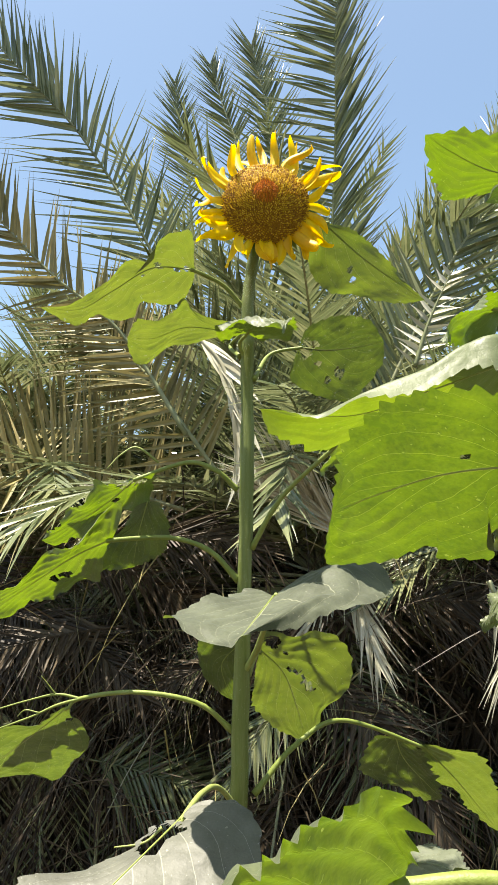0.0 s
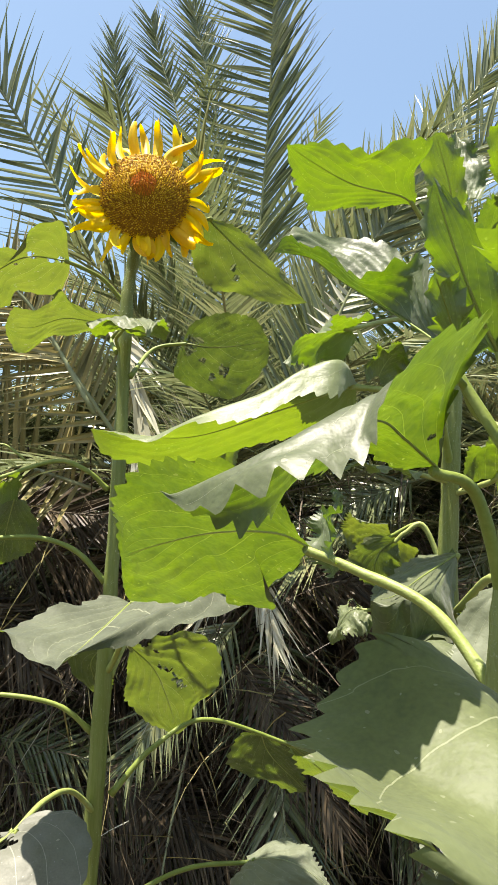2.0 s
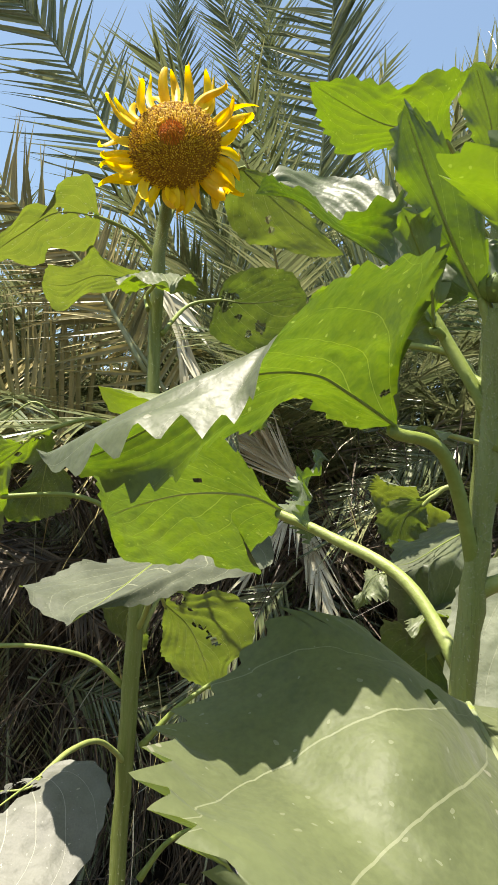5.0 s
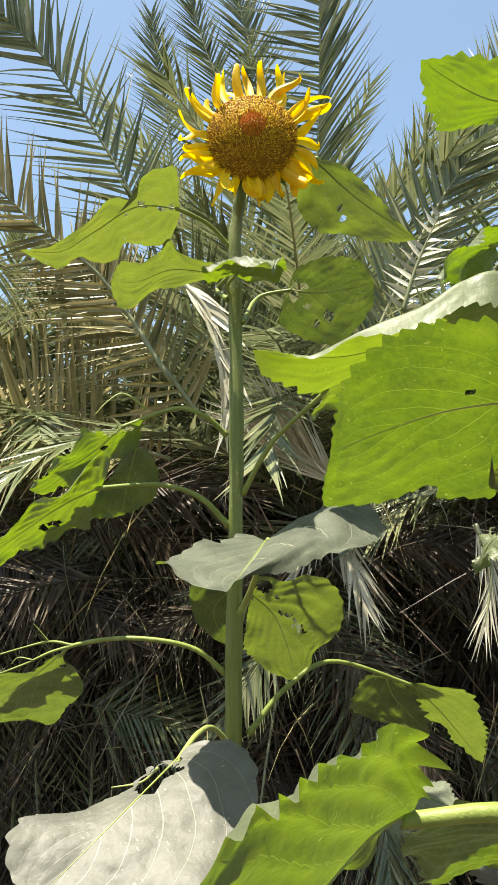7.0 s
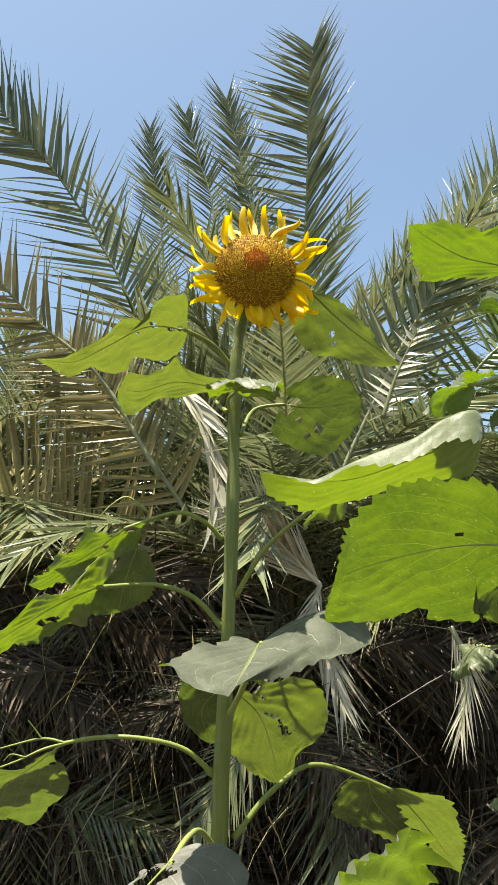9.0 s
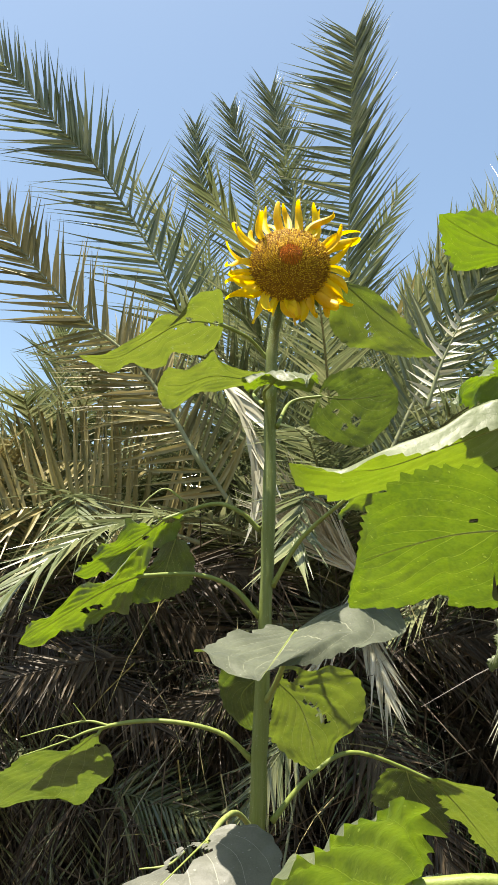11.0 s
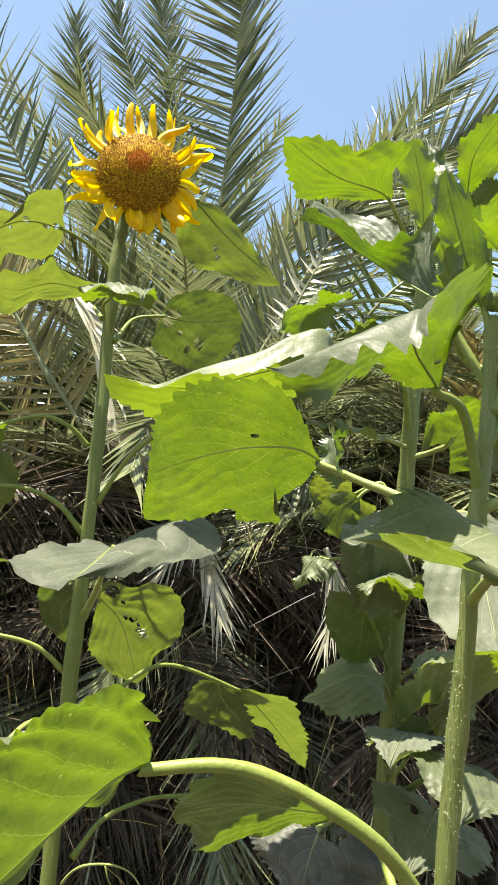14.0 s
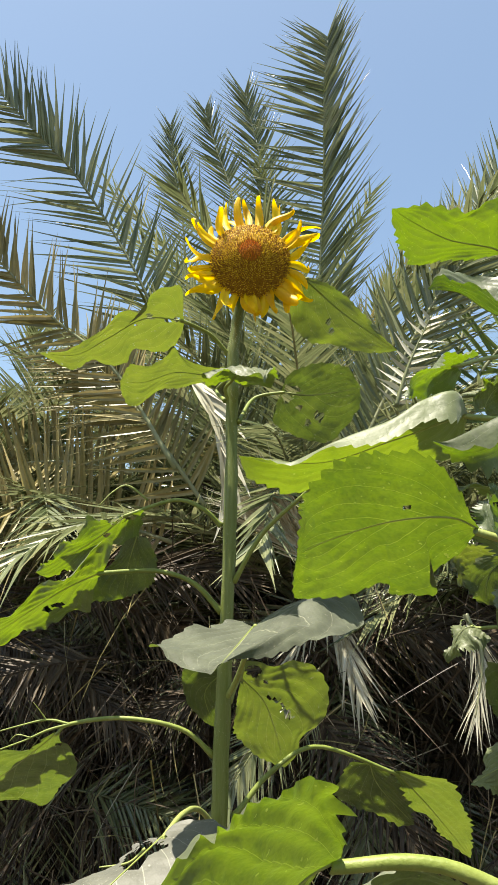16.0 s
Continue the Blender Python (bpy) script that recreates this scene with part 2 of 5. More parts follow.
def hairs(bm, line, radius, count, length, rng):
    """Short stiff hairs that stand off a stem."""
    for _ in range(count):
        s = rng.random() * (len(line) - 1.001)
        k = int(s)
        p = line[k].lerp(line[k + 1], s - k)
        t = (line[k + 1] - line[k]).normalized()
        side = t.orthogonal().normalized()
        side.rotate(Matrix.Rotation(rng.random() * math.tau, 3, t))
        r = radius(s / (len(line) - 1))
        a, w = p + side * r * 0.97, t.cross(side) * 0.00022
        tip = a + side * length * rng.uniform(0.5, 1.2) + t * length * rng.uniform(-0.4, 0.5)
        bm.faces.new([bm.verts.new(q) for q in (a - w, a + w, tip)])
    return bm


def leaf(plant, base, tip, width, up=(0, 0, 1), bow=0.02, fold=0.12, droop=0.25, lobes=0.22, wave=0.006, teeth=0.006,
         holes=(), seed=1, stalk=(), thick=0.0042, material=None, n_teeth=24, twist=0.0, label="", roll_in=0.0, curl=0.0, fat=0.28,
         veins=True, laterals=False, taper=0.8, pucker=1.0, lump=1.0, wedge=0.5):
    """A heart-shaped toothed blade from base to tip (bow: how far its middle rises), with its stalk and midrib.
    holes: (u, v, radius). fold: sides raised, droop: sides bent down (each may be given for the two sides apart).
    curl: how far the tip bends over. taper: below 1 a blunt tip, above 1 a drawn-out one. wedge: how broad the blade begins."""
    rng = random.Random(seed)
    base, tip, up = Vector(base), Vector(tip), Vector(up).normalized()
    wides, folds, droops, tapers = (q if isinstance(q, tuple) else (q, q) for q in (width, fold, droop, taper))
    width = sum(wides) / 2
    span = tip - base
    ctrl = base.lerp(tip, 0.5) + up * bow * 2
    size = span.length + abs(bow)
    nu, nv = 110, 26
    phase = rng.random() * 6

    def mid(u):
        p = base * (1 - u) ** 2 + ctrl * 2 * u * (1 - u) + tip * u * u
        return p - up * curl * u ** 4

    def frame_at(u):
        t = (mid(min(u + 0.01, 1.0)) - mid(max(u - 0.01, 0.0))).normalized()
        side = t.cross(up).normalized()
        side.rotate(Matrix.Rotation(twist * u, 3, t))
        return t, side, side.cross(t)

    def profile(u, taper):
        if u < fat:
            return wedge + (1 - wedge) * math.sin(math.pi / 2 * u / fat)
        x = (u - fat) / (1 - fat)
        return (1 - x * x * (0.35 + 0.65 * x)) ** 1.0 * (1 - x) ** (taper - 0.45) if x < 1 else 0.0

    rows = []
    for i in range(nu + 1):
        u = i / nu
        t, side, n = frame_at(u)
        c = mid(u)
        row = []
        for j in range(nv + 1):
            v = j / nv * 2 - 1
            a, k = abs(v), 1 if v > 0 else 0
            w = profile(u, tapers[k]) / 2 * wides[k]
            x = v * w
            tooth = 0.0
            if a > 0.93:
                saw = (u * n_teeth + (0.37 if v > 0 else 0) + 0.5 * noise.noise((u * 4, v, seed))) % 1.0
                tooth = teeth * 1.1 * (0.5 - 0.5 * math.cos(math.tau * saw ** 0.8)) ** 0.7 * min(1, (1 - u) * 5) * (0.8 + 0.6 * noise.noise((u * 9, v * 0.9, seed + 0.3)))
            x += math.copysign(tooth + lump * 0.07 * width * a ** 3 * noise.noise((u * 3.3, v * 0.8, seed * 1.7)), v) if a > 0.02 else 0
            slant = u - 0.8 * a
            tilt = math.atan(folds[k])
            h = abs(x) * math.sin(tilt) - droops[k] * x * x / max(wides[k] / 2, 1e-3)
            x *= math.cos(tilt)
            h += wave * a * a * (math.sin(u * 17 + phase + (2 if v > 0 else 0)) + 1.1 * noise.noise((u * 7, v * 2, seed)))
            h += pucker * 0.026 * width * min(1, a * 4) * (1 - a * 0.3) * (abs(math.sin(math.pi * 5 * slant)) - 0.6)
            h += 0.06 * width * noise.noise((u * 2.6 + seed, v * 1.7, 3.1)) * min(1, a * 3)
            h += 0.022 * width * noise.noise((u * 10 + seed, v * 6, 8.1)) * min(1, a * 3)
            if a > 0.93:
                h += tooth * (0.35 + 0.9 * noise.noise((u * 5, v * 2.7, seed + 5.4)))
            if roll_in:
                h += roll_in * width * max(0, a - 0.55) ** 2 * 3
            back = lobes * width * a ** 1.6 * (1 - u) ** 5
            row.append(c + side * x + n * h - t * back + t * tooth * 0.5)
        rows.append(row)
    bm = bmesh.new()
    uvs = bm.loops.layers.uv.new("uv")
    verts = [[bm.verts.new(p) for p in row] for row in rows]
    for i in range(nu):
        for j in range(nv):
            u, v = (i + 0.5) / nu, (j + 0.5) / nv * 2 - 1
            gone = False
            for hu, hv, hr in holes:
                dx, dy = (u - hu) * size, (v - hv) * width / 2 * profile(u, tapers[0])
                rough = 1 + 0.75 * noise.noise((u * 26 + seed, v * 11, hu * 7))
                if dx * dx + dy * dy < (hr * rough) ** 2:
                    gone = True
            if gone:
                continue
            f = bm.faces.new((verts[i][j], verts[i][j + 1], verts[i + 1][j + 1], verts[i + 1][j]))
            for loop, (a, b) in zip(f.loops, ((i, j), (i, j + 1), (i + 1, j + 1), (i + 1, j))):
                loop[uvs].uv = (a / nu, b / nv * 2 - 1)
    for vert in [q for q in bm.verts if not q.link_faces]:
        bm.verts.remove(vert)
    blade = part("leaf", bm, material or LEAF, plant, label)
    if veins:
        rib = bmesh.new()
        line = [mid(i / 16 * 0.97) + up * 0.0012 for i in range(17)]
        tube(rib, line, lambda s: thick * (0.26 if laterals else 0.16) * (1 - s) ** 1.3 + 0.0003, 6)
        for s_ in (-1, 1) if laterals else ():
            lat = []
            for i in range(26):
                f = i / 25
                gi, gj = (0.035 + 0.62 * f ** 1.25) * nu, (s_ * 0.82 * f + 1) / 2 * nv
                a, b = min(int(gi), nu - 1), min(int(gj), nv - 1)
                near, far = rows[a][b].lerp(rows[a + 1][b], gi - a), rows[a][b + 1].lerp(rows[a + 1][b + 1], gi - a)
                lat.append(near.lerp(far, gj - b) + up * 0.0006)
            tube(rib, lat, lambda s: thick * 0.17 * (1 - s) ** 1.1 + 0.0003, 5)
        part("midrib", rib, VEIN, blade)
    if stalk:
        t0 = frame_at(0.0)[0]
        line = curve_points([*stalk, base, base + t0 * 0.02 * size / 0.2], 30)
        bm = bmesh.new()
        tube(bm, line, lambda s: thick * (1.15 - 0.45 * s + 0.5 * max(0, 0.08 - s) * 10), 10, 0.15)
        part("petiole", bm, PETIOLE, blade)
    return blade


def rail(pts, n):
    """n + 1 points evenly spaced along a smooth line through pts."""
    fine = curve_points(pts, max(60, len(pts) * 16))
    run = [0.0]
    for a, b in zip(fine, fine[1:]):
        run.append(run[-1] + (b - a).length)
    out, k = [], 0
    for i in range(n + 1):
        s = run[-1] * i / n
        while k < len(fine) - 2 and run[k + 1] < s:
            k += 1
        out.append(fine[k].lerp(fine[k + 1], (s - run[k]) / max(run[k + 1] - run[k], 1e-9)))
    return out


def blade(plant, mid, left, right, holes=(), seed=1, stalk=(), thick=0.004, material=None, teeth=0.005, n_teeth=18, wave=0.004,
          pucker=1.0, up=(0, 0, 1), label="", rib=1.0, laterals=False, ragged=0.0, rolled=0.3):
    """A toothed leaf stretched between its midrib (base to tip) and its margins. A side is one margin line, or a tuple
    (crease, margin) where the blade folds over on the way out. holes: (u, v, radius); ragged: how eaten the margin is."""
    up = Vector(up).normalized()
    bite = teeth if isinstance(teeth, tuple) else (teeth, teeth)
    nu, nv = 150, 18
    base, tip = Vector(mid[0]), Vector(mid[-1])
    spine = rail(mid, nu)
    sides = []
    for side in (left, right):
        lines = side if isinstance(side, tuple) else (side,)
        sides.append([rail([base, *line, tip], nu) if len(lines) == 1 else curve_points([base, *line, tip], nu + 1) for line in lines])
    width = max((a - b).length for a, b in zip(sides[0][-1], sides[1][-1]))
    phase = seed * 1.7
    cols = []
    for i in range(nu + 1):
        u = i / nu
        c = spine[i]
        t = (spine[min(i + 1, nu)] - spine[max(i - 1, 0)]).normalized()
        row = {0: c}
        for s, lines in zip((-1, 1), sides):
            far = lines[-1][i]
            out = far - c
            reach = out.length
            n = (out.cross(t) * s).normalized() if reach > 1e-6 else up
            if n.dot(up) < 0:
                n = -n
            knots = [c, *(line[i] for line in lines)]
            ease = min(1.0, u * 9, (1 - u) * 7)
            saw = (u * n_teeth * 0.8 * (1 + 0.12 * noise.noise((u * 3, s, seed))) + (0.4 if s > 0 else 0)) % 1.0
            deep = 0.75 + 0.7 * noise.noise((u * n_teeth * 0.5, s * 3.1, seed + 0.3))
            tooth = bite[s > 0] * 1.9 * ease * deep * (saw / 0.68 if saw < 0.68 else (1 - saw) / 0.32)
            tooth -= ragged * width * max(0.0, noise.noise((u * 7, s * 2.3, seed + 9.1)) + 0.6 * noise.noise((u * 23, s, seed + 4.0))) * ease
            edge_way = (knots[-1] - knots[-2])
            edge_way = edge_way.normalized() if edge_way.length > 1e-6 else n
            for j in range(1, nv + 1):
                v = j / nv
                if len(knots) == 2:
                    p = c.lerp(far, v)
                else:
                    soft = 0.5 + 0.5 * math.tanh((v - 0.58) * 9)
                    p = c.lerp(knots[1], min(v / 0.58, 1.25)) * (1 - soft) + knots[1].lerp(far, max((v - 0.58) / 0.42, -0.3)) * soft
                slant = u - 0.8 * v
                h = wave * v * v * (math.sin(u * 19 + phase + (2 if s > 0 else 0)) + noise.noise((u * 8, v * 2 * s, seed))) * ease
                h += pucker * 0.045 * reach * min(1, v * 4) * (1 - v * 0.25) * (abs(math.sin(math.pi * 5 * slant)) ** 0.8 - 0.6) * ease
                h += 0.035 * reach * noise.noise((u * 5 + seed, v * s * 2.4, 3.1)) * min(1, v * 3) * ease
                h += 0.014 * reach * noise.noise((u * 17 + seed, v * s * 8, 8.1)) * min(1, v * 3)
                p = p + n * h
                grip = max(0.0, (v - 0.86) / 0.14) ** 2
                if grip:
                    curl = rolled * (0.5 + 1.3 * noise.noise((u * 6, s * 2.7, seed + 5.4)))
                    p = p + (edge_way + t * 0.35 + n * curl) * tooth * grip
                row[s * j] = p
        cols.append(row)
    bm = bmesh.new()
    uvs = bm.loops.layers.uv.new("uv")
    grid = [[bm.verts.new(row[j]) for j in range(-nv, nv + 1)] for row in cols]
    for i in range(nu):
        for j in range(2 * nv):
            u, v = (i + 0.5) / nu, (j + 0.5) / nv - 1
            p = cols[i][j - nv]
            cut = False
            for hu, hv, hr in holes:
                h = cols[int(hu * nu)][int(round(hv * nv))]
                if (p - h).length < hr * (1 + 0.75 * noise.noise((u * 26 + seed, v * 11, hu * 7))):
                    cut = True
            if cut:
                continue
            f = bm.faces.new((grid[i][j], grid[i][j + 1], grid[i + 1][j + 1], grid[i + 1][j]))
            for loop, (a, b) in zip(f.loops, ((i, j), (i, j + 1), (i + 1, j + 1), (i + 1, j))):
                loop[uvs].uv = (a / nu, b / nv - 1)
    for vert in [q for q in bm.verts if not q.link_faces]:
        bm.verts.remove(vert)
    bmesh.ops.dissolve_degenerate(bm, edges=bm.edges, dist=1e-6)
    ob = part("leaf", bm, material or LEAF, plant, label)
    veins = bmesh.new()
    tube(veins, spine[: int(nu * 0.96) : 4], lambda s: thick * 0.3 * rib * (1 - s) ** 1.1 + 0.0003, 7)
    part("midrib", veins, VEIN if laterals else PETIOLE, ob)
    if stalk:
        low = up * thick * 0.9
        line = curve_points([*stalk, base - low, spine[3] - low], 30)
        part("petiole", tube(bmesh.new(), line, lambda s: thick * (1.15 - 0.4 * s + 0.5 * max(0, 0.08 - s) * 10), 12, 0.15), PETIOLE, ob)
    return ob


def bare_stalk(plant, pts, r):
    """A leaf stalk whose blade was eaten away."""
    part("petiole", tube(bmesh.new(), curve_points(pts, 20), lambda s: r * (1.1 - 0.7 * s), 7, 0.3), PETIOLE, plant)


def stem(plant, pts, r0, r1, seed, hair=0, name="stem"):
    rng = random.Random(seed)
    line = curve_points(pts, 60)
    radius = lambda s: (r0 + (r1 - r0) * s) * (1 + 0.06 * math.sin(s * 40))
    ob = part(name, tube(bmesh.new(), line, radius, 18, 0.25), STEM, plant)
    if hair:
        part("stem_hairs", hairs(bmesh.new(), line, radius, hair, 0.0028, rng), HAIR, ob, smooth=False)
    return ob


def flower_head(plant, place, facing, r_disc, seed):
    """The bloom: a domed disc of many florets, ragged yellow petals and green bracts behind."""
    rng = random.Random(seed)
    z = Vector(facing).normalized()
    x = Vector((0, 0, 1)).cross(z).normalized()
    y = z.cross(x)
    m = Matrix.Translation(place) @ Matrix((x, y, z)).transposed().to_4x4()

    def dome(r):
        q = min(r / r_disc, 1.15)
        return 0.5 * r_disc * (1 - q ** 2.2) + 0.13 * r_disc * math.exp(-(q * 3.6) ** 2)

    bm = bmesh.new()
    rings = []
    for i in range(15):
        q = i / 14 * 1.06
        ring = []
        for k in range(40):
            a = math.tau * k / 40
            ring.append(bm.verts.new(m @ Vector((math.cos(a) * q * r_disc, math.sin(a) * q * r_disc, dome(q * r_disc)))))
        rings.append(ring)
    back = [[(1.04, -0.10), (0.85, -0.32), (0.45, -0.5), (0.2, -0.62)][i] for i in range(4)]
    for q, h in back:
        rings.append([bm.verts.new(m @ Vector((math.cos(math.tau * k / 40) * q * r_disc, math.sin(math.tau * k / 40) * q * r_disc, h * r_disc))) for k in range(40)])
    for a, b in zip(rings, rings[1:]):
        for k in range(40):
            bm.faces.new((a[k], a[(k + 1) % 40], b[(k + 1) % 40], b[k]))
    bmesh.ops.remove_doubles(bm, verts=bm.verts, dist=1e-5)
    head = part("flower_head", bm, DISC_CORE, plant, "domed brown and gold seed disc facing down")
    # florets in the spiral order of a real disc
    packs = {0: bmesh.new(), 1: bmesh.new(), 2: bmesh.new()}
    total = 1900
    for i in range(total):
        q = math.sqrt((i + 0.5) / total) * 1.05
        a = i * 2.39996
        r = q * r_disc
        base = Vector((math.cos(a) * r, math.sin(a) * r, dome(r) - 0.001))
        out = (Vector((math.cos(a) * q * 0.75, math.sin(a) * q * 0.75, 1)) + Vector((rng.uniform(-1, 1), rng.uniform(-1, 1), 0)) * 0.25).normalized()
        if q < 0.30:
            kind, h, w = 2, 0.006, 0.0011
            out = (out - Vector((math.cos(a), math.sin(a), 0)) * 0.5).normalized()
        elif q < 0.66:
            kind, h, w = (1 if rng.random() < 0.8 else 0), rng.uniform(0.0045, 0.0075), 0.0012
        else:
            kind, h, w = (1 if rng.random() < 0.5 else 0), rng.uniform(0.003, 0.0065), 0.0013
        b = packs[kind]
        s1 = out.orthogonal().normalized()
        s2 = out.cross(s1)
        foot = [b.verts.new(m @ (base + (s1 * math.cos(k * math.tau / 4) + s2 * math.sin(k * math.tau / 4)) * w * 0.7)) for k in range(4)]
        top = [b.verts.new(m @ (base + out * h + (s1 * math.cos(k * math.tau / 4) + s2 * math.sin(k * math.tau / 4)) * w)) for k in range(4)]
        for k in range(4):
            b.faces.new((foot[k], foot[(k + 1) % 4], top[(k + 1) % 4], top[k]))
        b.faces.new(top)
    for kind, mat, label in ((0, FLORET_DARK, "brown outer florets"), (1, FLORET_GOLD, "golden pollen florets"), (2, FLORET_RED, "orange young florets")):
        tagged(part("floret_mass", packs[kind], mat, head, label, smooth=False), kind="stuff")
    # petals: one by one, bent and twisted as they wither
    count = 36
    for i in range(count):
        a = math.tau * i / count + rng.uniform(-0.09, 0.09)
        ray = Vector((math.cos(a), math.sin(a), 0))
        below, above = max(0.0, -ray.y), max(0.0, ray.y)
        length = r_disc * rng.uniform(0.85, 1.2) * (1 - 0.12 * below + 0.1 * above)
        wide = r_disc * rng.uniform(0.08, 0.135) * (1 + 0.35 * below)
        rise = rng.uniform(-0.25, 0.45) - 0.1 * below - 0.25 * above
        bend = rng.choice((-4.2, -3.6, -2.6, -1.8, 2.0, 2.8)) * rng.uniform(0.6, 1.1)
        twist = rng.uniform(-2.6, 2.6)
        turn = rng.uniform(-3.0, 3.0)
        side0 = Vector((0, 0, 1)).cross(ray)
        bm = bmesh.new()
        prev = None
        pos = ray * r_disc * 0.97 + Vector((0, 0, -0.02 * r_disc))
        ang = rise
        head_dir = ray
        n = 12
        for k in range(n + 1):
            s = k / n
            ang -= bend / n * (0.08 + 4.0 * s ** 4)
            head_dir = (head_dir + side0 * turn / n * math.sin(s * 4.2)).normalized()
            d = (head_dir * math.cos(ang) + Vector((0, 0, 1)) * math.sin(ang)).normalized()
            w = wide * (math.sin(math.pi * min(1, 0.2 + s * 0.78)) ** 0.6) * (1 if s < 0.93 else 0.75)
            sd = Vector((0, 0, 1)).cross(head_dir).normalized()
            sd.rotate(Matrix.Rotation(twist * s, 3, d))
            up = d.cross(sd)
            row = [bm.verts.new(m @ (pos + sd * w * q - up * w * (0.55 * q * q) * (1 if i % 3 else -1) + up * 0.12 * w * math.cos(q * 9))) for q in (-1, -0.6, -0.25, 0, 0.25, 0.6, 1)]
            if prev:
                for p in range(6):
                    bm.faces.new((prev[p], prev[p + 1], row[p + 1], row[p]))
            prev = row
            pos = pos + d * length / n
        part("petal", bm, PETAL, head)
    # bracts
    for i in range(22):
        a = math.tau * i / 22 + rng.uniform(-0.1, 0.1)
        ray = Vector((math.cos(a), math.sin(a), 0))
        sd = Vector((0, 0, 1)).cross(ray)
        bm = bmesh.new()
        prev = None
        for k in range(6):
            s = k / 5
            c = ray * r_disc * (0.75 + 0.55 * s) + Vector((0, 0, r_disc * (-0.42 + 0.30 * s - 0.22 * s * s * rng.uniform(0.6, 1.4))))
            w = r_disc * 0.15 * (1 - s) ** 0.7 + 0.0004
            row = [bm.verts.new(m @ (c + sd * w * q + Vector((0, 0, 0.3 * w * abs(q))))) for q in (-1, 0, 1)]
            if prev:
                for p in range(2):
                    bm.faces.new((prev[p], prev[p + 1], row[p + 1], row[p]))
            prev = row
        part("bract", bm, BRACT, head)
    return head


def bud(plant, place, facing, r, seed):
    """A closed green flower bud wrapped in pointed bracts."""
    rng = random.Random(seed)
    z = Vector(facing).normalized()
    m = Matrix.Translation(place) @ z.to_track_quat("Z", "X").to_matrix().to_4x4()
    bm = bmesh.new()
    bmesh.ops.create_uvsphere(bm, u_segments=16, v_segments=10, radius=r, matrix=m @ Matrix.Diagonal((1, 1, 0.8, 1)))
    ob = part("bud", bm, BRACT, plant, "closed green flower bud")
    for ring, (count, lean) in enumerate(((9, 0.25), (11, 0.7))):
        for i in range(count):
            a = math.tau * (i + 0.5 * ring) / count + rng.uniform(-0.1, 0.1)
            ray = Vector((math.cos(a), math.sin(a), 0))
            sd = Vector((0, 0, 1)).cross(ray)
            bm = bmesh.new()
            prev = None
            for k in range(7):
                s = k / 6
                up_a = -0.9 + 2.2 * s * (1 - 0.25 * lean)
                c = (ray * math.cos(up_a) + Vector((0, 0, 0.85 * math.sin(up_a)))) * r * (1.04 + 0.35 * lean * s * s + 0.02 * ring)
                w = r * 0.34 * (1 - s ** 2) + 0.0002
                row = [bm.verts.new(m @ (c + sd * w * q - ray * 0.25 * w * abs(q))) for q in (-1, 0, 1)]
                if prev:
                    for p in range(2):
                        bm.faces.new((prev[p], prev[p + 1], row[p + 1], row[p]))
                prev = row
            part("bract", bm, BRACT, ob)
    return ob


# one folded palm leaflet, one metre long, along +x with its back up +z
def leaflet_data(name, curve_down, wide, seed, material):
    rng = random.Random(seed)
    vs, fs = [], []
    n = 6
    for i in range(n + 1):
        s = i / n
        w = wide * (0.55 + 0.45 * math.sin(math.pi * min(1, s * 1.3 + 0.15))) * (1 - s ** 2.2) + 0.0008
        zc = -curve_down * s * s
        yc = 0.03 * math.sin(s * 2 + seed) * s
        vs += [(s, yc - w, zc + w * 0.55), (s, yc, zc), (s, yc + w, zc + w * 0.55)]
    for i in range(n):
        a = i * 3
        fs += [(a, a + 1, a + 4, a + 3), (a + 1, a + 2, a + 5, a + 4)]
    me = bpy.data.meshes.new(name)
    me.from_pydata(vs, [], fs)
    me.materials.append(material)
    return me


SHAPES = {}


def leaflet_shapes(material):
    if material.name not in SHAPES:
        SHAPES[material.name] = [leaflet_data("leaflet", c, w, i + 1, material) for i, (c, w) in enumerate(((0.02, 0.030), (0.06, 0.034), (0.12, 0.028), (0.2, 0.032), (0.0, 0.036)))]
    return SHAPES[material.name]


